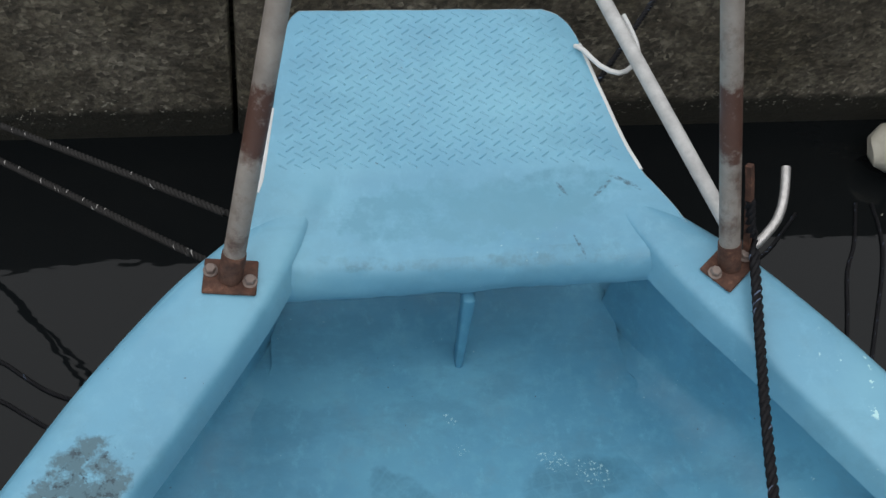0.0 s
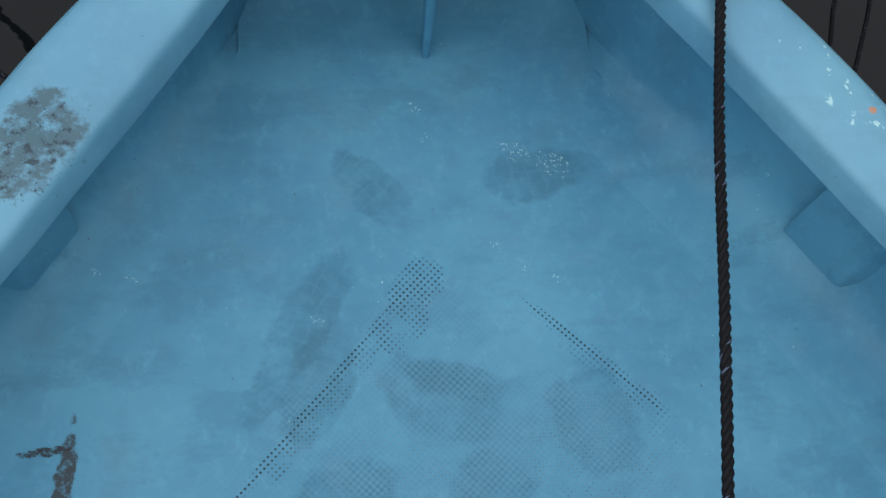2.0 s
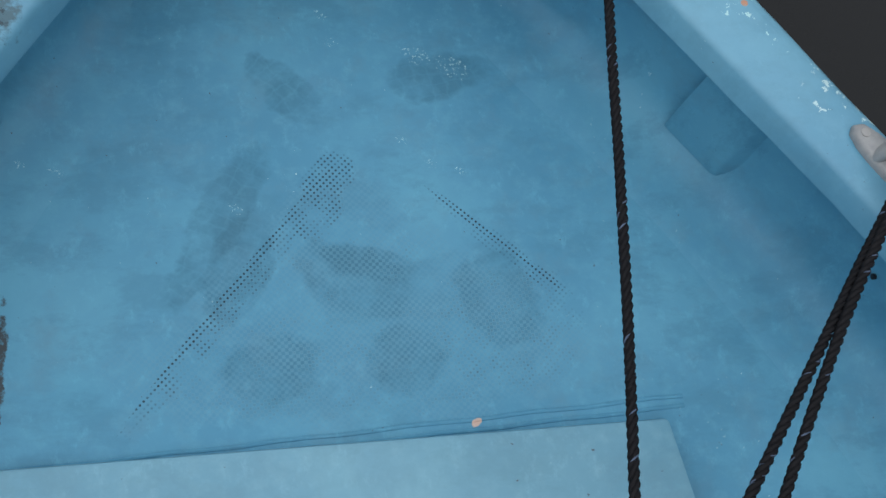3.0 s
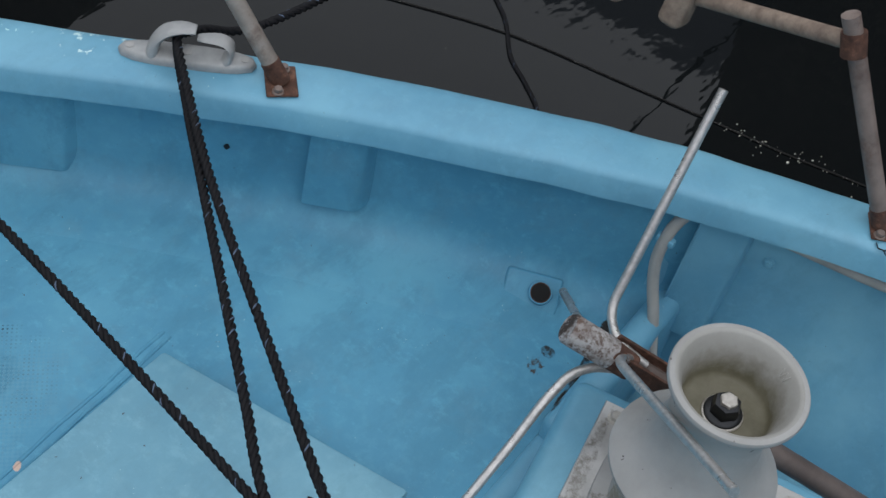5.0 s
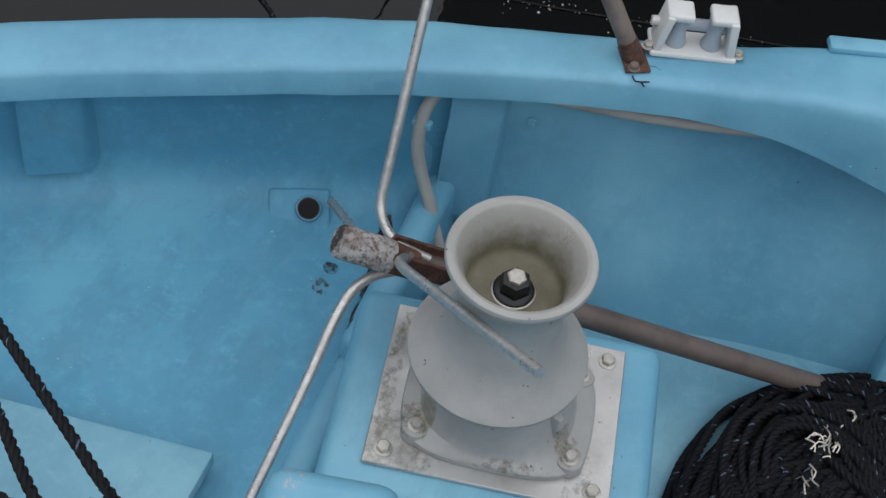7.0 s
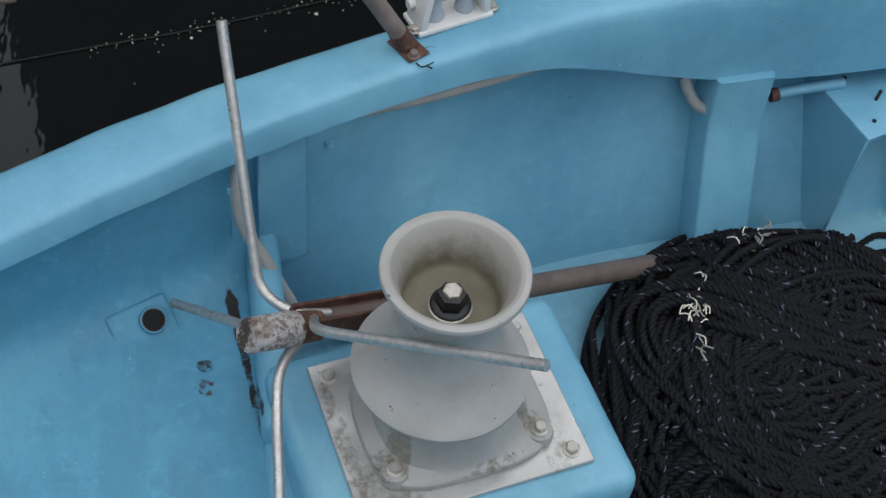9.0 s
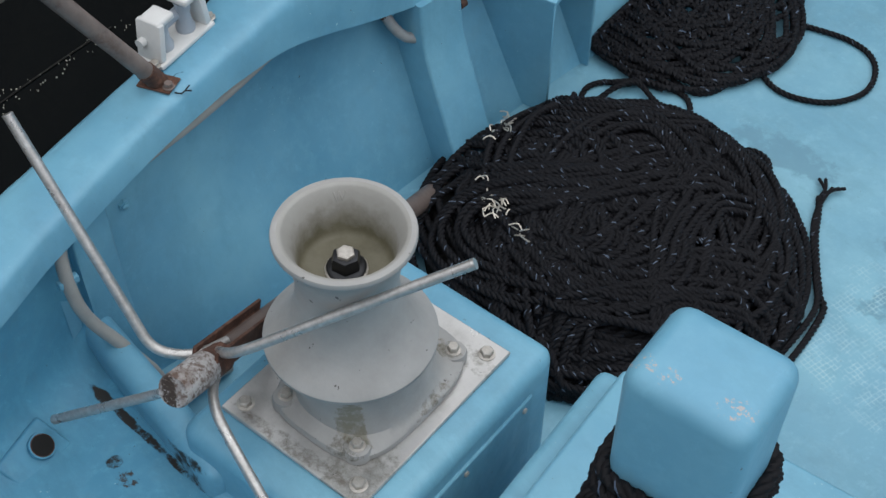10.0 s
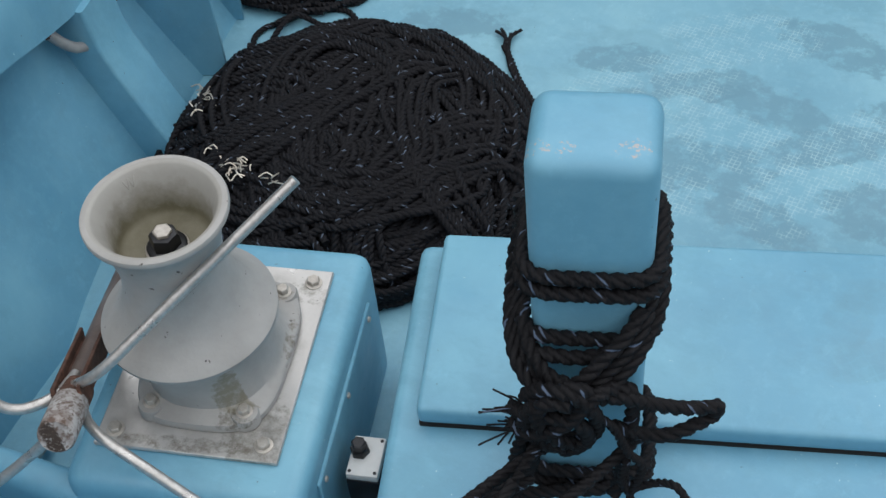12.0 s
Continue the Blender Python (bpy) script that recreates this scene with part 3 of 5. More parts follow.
part("wall_core", box_bm((60, 4.9, 1.4), Matrix.Translation((0, 2.095 + 2.5, -0.74))), M_CONC, quay)
# out of view, placed so that the water mirrors something tall and dark
east = tagged(new("mirrored_structure"), "tall dark concrete stand-in for the structure mirrored in the water", "wall", kind="structure")
part("wall_section", box_bm((3, 22, 4.6), Matrix.Translation((5.0, -10.15, WATER_Z + 1.9)), 0.05, 2), M_CONC, east)

# ---- boat shell ----
INNER = [(1.42, 0.172), (1.38, 0.190), (1.33, 0.210), (1.30, 0.224), (1.266, 0.248), (1.17, 0.324), (1.0, 0.445), (0.9, 0.516), (0.78, 0.595), (0.65, 0.682), (0.55, 0.745), (0.4, 0.825), (0.26, 0.895), (0.20, 0.926), (0.08, 0.982), (-0.056, 1.036), (-0.229, 1.090), (-0.32, 1.112), (-0.42, 1.135), (-0.6, 1.155), (-1.0, 1.19), (-2.9, 1.21)]
INNER_PORT = [(1.42, 0.168), (1.38, 0.186), (1.33, 0.202), (1.30, 0.220), (1.185, 0.294), (1.068, 0.379), (0.97, 0.447), (0.88, 0.508), (0.78, 0.580), (0.65, 0.675)] + INNER[10:]
OUTER = [(1.42, 0.236), (1.39, 0.268), (1.35, 0.332), (1.315, 0.357), (1.245, 0.414), (1.166, 0.477), (1.05, 0.552), (0.94, 0.622), (0.80, 0.720), (0.69, 0.794), (0.543, 0.886), (0.425, 0.948), (0.337, 0.992), (0.242, 1.036), (0.195, 1.057), (0.084, 1.101), (-0.05, 1.147), (-0.15, 1.181), (-0.235, 1.213), (-0.30, 1.246), (-0.42, 1.288), (-0.6, 1.32), (-1.0, 1.37), (-2.9, 1.40)]
TOP = [(1.42, 0.2600), (1.40, 0.2640), (1.36, 0.2665), (1.33, 0.267), (0.5, 0.266), (0.0, 0.270), (-0.2, 0.272), (-0.32, 0.285), (-0.6, 0.290), (-2.9, 0.290)]
LIPZ = [(1.42, 0.21), (1.30, 0.218), (0.3, 0.222), (-0.15, 0.220), (-0.30, 0.216), (-0.42, 0.175), (-0.5, 0.145), (-0.62, 0.115), (-0.75, 0.10), (-2.9, 0.10)]
GZ = 0.266
SOLE_Z = -0.20
boat = thing("fishing_boat", "pale blue painted fibreglass boat with a worn scuffed deck", "boat")


def table(rows, ys):
    yy = np.array([r[0] for r in rows][::-1])
    vv = np.array([r[1] for r in rows][::-1])
    v = np.interp(ys, yy, vv)
    k = np.exp(-0.5 * (np.arange(-7, 8) / 2.8) ** 2)
    pad = np.concatenate([v[0] + (v[0] - v[1]) * np.arange(7, 0, -1), v, v[-1] + (v[-1] - v[-2]) * np.arange(1, 8)])
    return np.convolve(pad, k / k.sum(), "valid")


def loft(name, rows, material, parent, label="", sharp=50):
    n = len(rows[0])
    verts = [v for r in rows for v in r]
    faces = [(i * n + k, i * n + k + 1, (i + 1) * n + k + 1, (i + 1) * n + k) for i in range(len(rows) - 1) for k in range(n - 1)]
    return link_mesh(name, verts, faces, material, parent, label, sharp=sharp)


YS = np.arange(1.42, -2.91, -0.02)
XI, XP, XO, ZT, ZL = table(INNER, YS), table(INNER_PORT, YS), table(OUTER, YS), table(TOP, YS), table(LIPZ, YS)


def wall_x(y, z):
    """Inner face of the hull side, straight under the rim and leaning in towards the sole aft of the bulkhead."""
    top = float(np.interp(y, YS[::-1], XI[::-1])) + 0.05 + 0.016 * min(1.0, max(0.0, (y - 0.62) / 0.3)) * min(1.0, max(0.0, (1.30 - y) / 0.15))
    if y > 0.12:
        return top - 0.012 * max(0, (0.19 - z) / 0.19)
    k = min(1, (0.12 - y) / 0.3)
    return top + 0.012 * k - 0.045 * k * max(0, (0.12 - z) / 0.32) - 0.075 * k * max(0.0, (0.03 - z) / 0.23)


def deck_flat(y):
    return -0.045 + 0.045 * min(1, max(0, (y - 0.1) / 0.5))


for side in (1, -1):
    rim, wall, aft_wall = [], [], []
    for y, xi, xo, zt, zl in zip(YS, XI if side > 0 else XP, XO, ZT, ZL):
        wob = 0.003 * noise.noise(Vector((y * 3.1, side * 4.0, 0))) + 0.0012 * noise.noise(Vector((y * 14, side * 2.0, 5)))
        h = zt - zl
        sec = [(xi + 0.048, zl + 0.012), (xi + 0.03, zl + 0.001), (xi + 0.008, zl), (xi, zl + 0.004), (xi + 0.001, zl + 0.012), (xi + 0.005, zl + 0.5 * h), (xi + 0.009, zl + 0.80 * h), (xi + 0.013, zl + 0.91 * h), (xi + 0.020, zl + 0.985 * h), (xi + 0.031, zt + 0.001), (0.5 * (xi + xo), zt + 0.002), (xo - 0.035, zt + 0.001), (xo - 0.016, zt - 0.003), (xo - 0.005, zt - 0.011), (xo, zt - 0.024), (xo - 0.003, zt - 0.07), (xo - 0.02, zt - 0.3), (xo - 0.10, WATER_Z - 0.1)]
        rim.append([Vector((side * (x + wob), y, z + wob)) for x, z in sec])
        if y > 1.40:
            continue
        if y > 0.11:
            f0 = deck_flat(y)
            k = min(1.0, 0.2 + max(0.0, (1.40 - y) / 0.25))
            rise = min(1.0, max(0.0, (1.36 - y) / 0.2))
            pts = [(0, zl + 0.012), (0, 0.15), (0.001, 0.10), (0.002, 0.072)] + [(dx * (k if dx > 0.05 else 1), rise * (0.046 * math.exp(-dx / 0.020) + 0.018 * math.exp(-dx / 0.06)) - 0.008 * (1 - rise)) for dx in (0.006, 0.014, 0.026, 0.042, 0.062, 0.085, 0.11, 0.14)] + [(0.17 * k, -0.002)]
            wall.append([Vector((side * (wall_x(y, 0.19) - dx + wob * 0.5), y, z + f0 * (1 if z < 0.1 else 0))) for dx, z in pts])
        if y < 0.17:
            aft_wall.append([Vector((side * (wall_x(y, z) + (0.005 if y > 0.1 else 0) + 0.004 * noise.noise(Vector((y * 4, z * 6, 3)))), y, z)) for z in np.linspace(zl + 0.012, SOLE_Z - 0.02, 16)])
    loft("gunwale", rim, M_BLUE, boat, sharp=60)
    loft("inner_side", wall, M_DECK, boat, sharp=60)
    loft("inner_side", aft_wall, M_BLUE, boat, sharp=60)


def deck_z(x, y):
    front = max(0.0, 1 - (1.47 - y) / 0.11)
    return deck_flat(y) + 0.05 * front ** 2 + 0.003 * noise.noise(Vector((x * 3, y * 3, 2)))


rows = []
for y in [1.476 - 0.0252 * i for i in range(54)]:
    xi = max(0.215 if y > 1.40 else 0.24, wall_x(min(y, 1.34), 0.05) - (0.11 if y < 1.2 else 0.02))
    rows.append([Vector((xi * k / 24, y, deck_z(xi * k / 24, y))) for k in range(-24, 25)])
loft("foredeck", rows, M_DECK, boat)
# low glassed seam across the deck and the raised board behind it
for shift in (0.0, 0.014):
    seam = [Vector((-0.42 + 0.042 * i, 0.60 + shift + 0.0016 * i + 0.0012 * math.sin(i * 1.7 + shift * 90), 0)) for i in range(21)]
    for p in seam:
        p.z = deck_z(p.x, p.y) - 0.001
    v, f = tube_data(seam, 0.0035, 8)
    link_mesh("deck_seam", v, f, M_DECK, boat)
bm = box_bm((0.92, 0.40, 0.03), Matrix.Translation((-0.073, 0.413, 0.003)) @ Matrix.Rotation(radians(1.2), 4, "X"), 0.007, 2)
for q in bm.verts:
    q.co.x += (0.613 - q.co.y) * 0.16
part("deck_board", bm, M_SOLE, boat)
part("bulkhead", box_bm((1.72, 0.05, 0.20), Matrix.Translation((-0.17, 0.118, -0.130)), 0.018, 4), M_BLUE, boat)
part("bulkhead", box_bm((0.38, 0.05, 0.24), Matrix.Translation((0.86, 0.118, -0.105)), 0.022, 4), M_BLUE, boat)
rows = []
for y in [0.14 - 0.06 * i for i in range(51)]:
    wide = float(np.interp(y, YS[::-1], XO[::-1])) - 0.035
    rows.append([Vector((wide * k / 20, y, SOLE_Z + 0.003 * noise.noise(Vector((k * 0.3, y * 4, 9))))) for k in range(-20, 21)])
loft("sole", rows, M_SOLE, boat)
# unseen wall, raised above the hull to hold back light from astern
part("aft_light_block", box_bm((2.7, 0.06, 1.7), Matrix.Translation((0, -2.88, 0.45)), 0.02), M_BLUE, boat)

# ---- bow deck, beam, rib, tread platform ----
STBD = [(1.7205, 0.115), (1.715, 0.145), (1.705, 0.162), (1.69, 0.173), (1.671, 0.180), (1.594, 0.195), (1.503, 0.214), (1.44, 0.232), (1.41, 0.250), (1.39, 0.264), (1.36, 0.280), (1.31, 0.285)]
PORT = [(1.7205, 0.178), (1.715, 0.190), (1.705, 0.199), (1.69, 0.206), (1.671, 0.211), (1.55, 0.230), (1.45, 0.246), (1.41, 0.258), (1.39, 0.268), (1.36, 0.282), (1.31, 0.285)]


def half(y, side=1):
    rows = STBD if side > 0 else PORT
    return float(np.interp(y, [r[0] for r in rows][::-1], [r[1] for r in rows][::-1]))


def step01(a, b, v):
    k = min(1.0, max(0.0, (v - a) / (b - a)))
    return k * k * (3 - 2 * k)


def bow_z(x, y):
    # shoulder where the gunwales run into the bow deck
    rim = float(np.interp(y, YS[::-1], (XI if x > 0 else XP)[::-1])) - 0.25 * max(0.0, y - 1.40)
    fold = step01(rim - 0.006, rim + 0.034, abs(x)) * (1 - step01(1.425, 1.49, y))
    z = 0.250 + (1 - 0.75 * fold) * (0.0035 * noise.noise(Vector((x * 5, y * 5, 3))) + 0.0018 * noise.noise(Vector((x * 22, y * 22, 3))))
    if y < 1.45:
        z += 0.004 * math.sin((y - 1.3) * 20) * (1 - fold)
    z += 0.010 * step01(1.435, 1.462, y) * (1 - fold)
    z += (0.0095 + 0.0055 * step01(1.375, 1.415, y)) * fold
    return z


rows = []
n = 44
for dz, y in ((-0.092, 1.365), (-0.095, 1.334), (-0.090, 1.320), (-0.07, 1.314), (-0.045, 1.315), (-0.02, 1.319), (-0.006, 1.327)):
    rows.append([Vector((0.25 * k / n - 0.0, y + 0.0022 * noise.noise(Vector((k * 0.16, dz * 30, 1))), bow_z(min(0.17, max(-0.17, 0.25 * k / n)), 1.31) + dz * (0.60 - 0.12 * k / n) + 0.002 * noise.noise(Vector((k * 0.3, dz * 20, 7))) + (0.006 * math.exp(-(k / 3) ** 2) * -1 if dz < -0.06 else 0))) for k in range(-n, n + 1)])
yy = 1.336
while yy < 1.7205:
    rows.append([Vector((half(yy, k) * k / n, yy, bow_z(half(yy, k) * k / n, yy))) for k in range(-n, n + 1)])
    yy += 0.0085 if yy < 1.67 else 0.005
bow = loft("bow_deck", rows, M_BLUE, boat, sharp=60)
edge = [r[0] for r in rows[7:]] + rows[-1][1:-1] + [r[-1] for r in rows[7:]][::-1]
link_mesh("platform_edge", [p for q in edge for p in (q + Vector((0, 0, 0.001)), q + Vector((0, 0, -0.05)))], [(2 * i, 2 * i + 1, 2 * i + 3, 2 * i + 2) for i in range(len(edge) - 1)], M_WHITE, boat, "bare white edge of the bow platform")
for s, y0, y1 in ((1, 1.45, 1.655), (-1, 1.43, 1.56)):
    line = [Vector((s * (half(y, s) + 0.0005), y, bow_z(s * half(y, s), y) - 0.0015)) for y in np.linspace(y0, y1, 18)]
    tube("bare_edge", line, 0.0030, M_WHITE, boat, "bare white rubbed edge", n=8, raw=True)
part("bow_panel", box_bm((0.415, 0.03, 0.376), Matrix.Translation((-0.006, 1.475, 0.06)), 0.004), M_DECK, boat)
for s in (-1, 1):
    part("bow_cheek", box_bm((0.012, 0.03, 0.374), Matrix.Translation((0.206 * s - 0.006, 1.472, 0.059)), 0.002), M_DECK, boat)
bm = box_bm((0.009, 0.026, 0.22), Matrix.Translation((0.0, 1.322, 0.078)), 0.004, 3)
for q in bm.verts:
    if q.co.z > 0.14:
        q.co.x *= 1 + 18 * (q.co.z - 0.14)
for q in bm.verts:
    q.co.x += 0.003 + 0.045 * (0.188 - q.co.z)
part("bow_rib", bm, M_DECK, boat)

# raised tread bars in a herringbone
tv, tf = [], []


def tread(cx, cy, a):
    b = len(tv)
    d, s = Vector((math.cos(a), math.sin(a), 0)), Vector((-math.sin(a), math.cos(a), 0))
    c = Vector((cx, cy, bow_z(cx, cy)))
    for l, w, z in ((-0.0078, 0, -0.0008), (-0.0055, 0.0026, -0.0008), (0.0055, 0.0026, -0.0008), (0.0078, 0, -0.0008), (0.0055, -0.0026, -0.0008), (-0.0055, -0.0026, -0.0008), (-0.0052, 0, 0.0012), (0.0052, 0, 0.0012)):
        tv.append(c + d * l + s * w + Vector((0, 0, z)))
    tf.extend([(b, b + 1, b + 6), (b + 1, b + 2, b + 7, b + 6), (b + 2, b + 3, b + 7), (b + 3, b + 4, b + 7), (b + 4, b + 5, b + 6, b + 7), (b + 5, b, b + 6)])


for r in range(27):
    y = 1.468 + r * 0.0092
    for k in range(-13, 14):
        x = (k + 0.5 * (r % 2)) * 0.0200
        if -half(y, -1) + 0.016 < x < half(y) - 0.014 and y < 1.708:
            tread(x, y, radians(36 if r % 2 else -36))
bars = link_mesh("tread_pattern", tv, tf, M_BLUE, boat, sharp=20)
tagged(bars, kind="stuff")


# ---- frames on the inside of the hull ----
def frame_rib(y, width, low, side=1, depth=0.020, foot=None):
    """Boxed stiffener on the hull side: depth at its head, foot at its bottom."""
    bm = bmesh.new()
    rings = []
    foot = foot or depth
    zl = float(np.interp(y, YS[::-1], ZL[::-1])) + 0.015
    for z in np.linspace(low, zl, 9):
        d = foot + (depth - foot) * (z - low) / (zl - low)
        ring = []
        for dy, e in ((-width / 2 - 0.004, -0.012), (-width / 2, d - 0.006), (-width / 2 + 0.002, d - 0.0015), (-width / 2 + 0.007, d), (width / 2 - 0.007, d), (width / 2 - 0.002, d - 0.0015), (width / 2, d - 0.006), (width / 2 + 0.004, -0.012)):
            ring.append(bm.verts.new((side * (wall_x(y + dy, max(z, 0.06) if y > 0.2 else z) - e), y + dy, z)))
        rings.append(ring)
    for a, b in zip(rings, rings[1:]):
        for k in range(7):
            bm.faces.new((a[k], a[k + 1], b[k + 1], b[k]))
    bm.faces.new(rings[0])
    bm.faces.new(rings[-1])
    part("frame_rib", bm, M_DECK if y > 0.2 else M_BLUE, boat, sharp=55)


frame_rib(0.994, 0.084, 0.030, 1, 0.016, 0.018)
frame_rib(1.02, 0.080, 0.030, -1, 0.016, 0.026)
frame_rib(0.603, 0.076, 0.054, 1, 0.022, 0.022)
frame_rib(0.590, 0.092, 0.050, -1, 0.020, 0.045)
frame_rib(0.085, 0.072, -0.06)
frame_rib(-0.652, 0.098, SOLE_Z, 1, 0.075)
frame_rib(-0.665, 0.075, SOLE_Z, -1, 0.07)
frame_rib(-1.4, 0.075, SOLE_Z, 1, 0.07)

# drain recess and hole
dn = Vector((-0.50, -0.22, 0.84)).normalized()
du = Vector((-0.42, 0.91, 0.0))
du = (du - dn * du.dot(dn)).normalized()
dv = dn.cross(du)
DRAIN = Matrix(((*du, 0), (*dv, 0), (*dn, 0), (0, 0, 0, 1))).transposed()
DRAIN.translation = Vector((0.872, 0.277, -0.002)) - dn * 0.0035
drain = part("drain_boss", box_bm((0.092, 0.062, 0.012), DRAIN @ Matrix.Translation((0.014, 0, -0.0131)), 0.0058, 4), M_DECK, boat)
part("drain_ring", lathe_bm([(0.0195, -0.004), (0.0185, 0.0008), (0.0165, 0.0012), (0.0160, -0.004)], 28, DRAIN, None, False), M_DECK, drain)
part("drain_dark", lathe_bm([(0.0165, -0.001), (0.0165, 0.0004)], 28, DRAIN), M_RUST, drain, "dark rusty drain hole")
part("drain_core", lathe_bm([(0.0150, -0.001), (0.0150, 0.0010)], 28, DRAIN), M_BLACK, drain)
# small plugged holes and nuts on the side
part("plugged_hole", lathe_bm([(0.0042, -0.004), (0.0042, 0.0010), (0.0034, 0.0013)], 14, Matrix.Translation((wall_x(0.755, 0.12), 0.755, 0.125)) @ Matrix.Rotation(radians(-90), 4, "Y")), M_DARK, boat, "dark plugged hole")
m = Matrix.Translation((wall_x(0.012, 0.135) - 0.001, 0.012, 0.135)) @ Matrix.Rotation(radians(-90), 4, "Y")
part("side_nut", lathe_bm([(0.009, 0.0), (0.009, 0.006), (0.006, 0.006), (0.006, 0.009), (0.004, 0.010)], 6, m), M_BLUE, boat)
for y, dz in ((0.102, 0.04), (-0.099, 0.04)):
    x = float(np.interp(y, YS[::-1], XI[::-1]))
    part("screw_hole", lathe_bm([(0.0026, -0.006), (0.0026, 0.0006)], 10, Matrix.Translation((x + 0.0052, y, 0.2 + dz)) @ Matrix.Rotation(radians(-90), 4, "Y")), M_BLACK, boat)

# ---- winch box, hatch and post ----
BOXM = Matrix.Translation((0.634, -0.098, 0)) @ rotz(11)
bm = box_bm((0.315, 0.42, 0.27), BOXM @ Matrix.Translation((0, 0, -0.08)), 0.024, 4)
winch_box = part("winch_box", bm, M_BLUE, boat)
part("box_panel", box_bm((0.006, 0.30, 0.17), BOXM @ Matrix.Translation((-0.159, 0.0, -0.075)), 0.002, 1), M_BLUE, winch_box)
for dy in (-0.13, 0.0, 0.13):
    part("panel_screw", lathe_bm([(0.0045, 0), (0.0045, 0.002), (0.003, 0.0035)], 10, BOXM @ Matrix.Translation((-0.162, dy, -0.005)) @ Matrix.Rotation(radians(-90), 4, "Y")), M_BOLT, winch_box)
BASEM = Matrix.Translation((-0.123, -0.303, 0)) @ rotz(13.8)
LIDM = Matrix.Translation((-0.118, -0.311, 0)) @ rotz(13.8)
hatch_base = part("hatch_base", box_bm((1.04, 0.47, 0.30), BASEM @ Matrix.Translation((0.02, 0.07, -0.053)), 0.016, 3), M_BLUE, boat)
# black strip put in as the shade of the gap below the lid
part("lid_gap_shade", box_bm((0.997, 0.283, 0.010), LIDM @ Matrix.Translation((0, 0, 0.0990)), 0.002, 1), M_BLACK, hatch_base, "dark strip for the shade in the gap under the lid")
part("hatch_lid", box_bm((1.0, 0.286, 0.030), LIDM @ Matrix.Translation((0, 0, 0.1185)), 0.008, 3), M_BLUE, hatch_base, "blue lift-off hatch lid, scuffed")
PM = Matrix.Translation((0.118, -0.06, 0)) @ rotz(13)
bm = box_bm((0.118, 0.104, 0.585), PM @ Matrix.Translation((0, 0, 0.368)), 0.019, 4)
for q in bm.verts:
    k = (0.655 - q.co.z) / 0.56
    q.co.x -= (q.co.x - 0.118) * 0.09 * k
    q.co.y -= (q.co.y + 0.06) * 0.06 * k
post = part("mooring_post", bm, M_BLUE, boat, "square blue mooring post with a rounded top and chipped edges")
socket = thing("power_socket", "small white plastic socket with a black cap on the deck", "socket", at=(0.424, -0.064, -0.2))
SM = Matrix.Translation((0.424, -0.064, -0.075)) @ rotz(11)
part("socket_body", box_bm((0.046, 0.064, 0.06), SM, 0.004, 2), M_DARK, socket)
face = part("socket_face", box_bm((0.044, 0.062, 0.014), SM @ Matrix.Translation((0, 0, 0.036)), 0.0035, 2), M_WHITE, socket)
part("cap", lathe_bm([(0.0135, 0), (0.0135, 0.008), (0.012, 0.011), (0.010, 0.011), (0.010, 0.022), (0.008, 0.0235)], 6, SM @ Matrix.Translation((0.009, -0.006, 0.042))), M_DARK, face, "black screw cap")
for dx, dy in ((-0.017, 0.025), (0.017, 0.025), (0.017, -0.025), (-0.017, -0.025)):
    part("screw", lathe_bm([(0.0025, 0), (0.0025, 0.002)], 8, SM @ Matrix.Translation((dx, dy, 0.042))), M_DARK, face)
part("socket_stand", box_bm((0.044, 0.056, 0.11), SM @ Matrix.Translation((0, 0, -0.07)), 0.003, 1), M_DARK, socket)

# ---- capstan ----
CZ = 0.056
cap = thing("capstan", "grey cast aluminium capstan bolted to a bare metal plate", "capstan", at=(0.64, -0.097, CZ))
CM = Matrix.Translation((0.6445, -0.077, CZ)) @ rotz(11)
KM = Matrix.Translation((0.635, -0.098, CZ)) @ rotz(11)
FLAT = Matrix.Translation((0.64, -0.097, CZ)) @ rotz(11)
base_plate = part("base_plate", box_bm((0.243, 0.312, 0.007), FLAT @ Matrix.Translation((0, 0, 0.0035)), 0.0015, 1), M_PLATE, cap, "bare scratched aluminium plate")


def bolt(name, m, parent, r=0.009, h=0.008, material=M_BOLT, washer=True):
    bm = lathe_bm([(r * 1.0, 0.0), (r * 1.0, h * 0.85), (r * 0.85, h)], 6, m @ Matrix.Translation((0, 0, 0.0015 if washer else 0)))
    if washer:
        lathe_bm([(r * 1.35, 0.0), (r * 1.35, 0.0015), (r * 1.2, 0.002)], 16, m, bm)
    return part(name, bm, material, parent, sharp=25)


for sx, sy in ((-1, -1), (-1, 1), (1, -1), (1, 1)):
    bolt("plate_bolt", FLAT @ Matrix.Translation((sx * 0.0985, sy * 0.1325, 0.007)) @ rotz(17 * sx + 9 * sy), base_plate)


def rounded(hx, hy, power, z, n=72):
    """One ring of a rounded rectangle with half-widths hx and hy."""
    out = []
    for k in range(n):
        a = 2 * math.pi * k / n
        c, s = math.cos(a), math.sin(a)
        q = 1 / (abs(c / hx) ** power + abs(s / hy) ** power) ** (1 / power)
        out.append(Vector((c * q, s * q, z)))
    return out


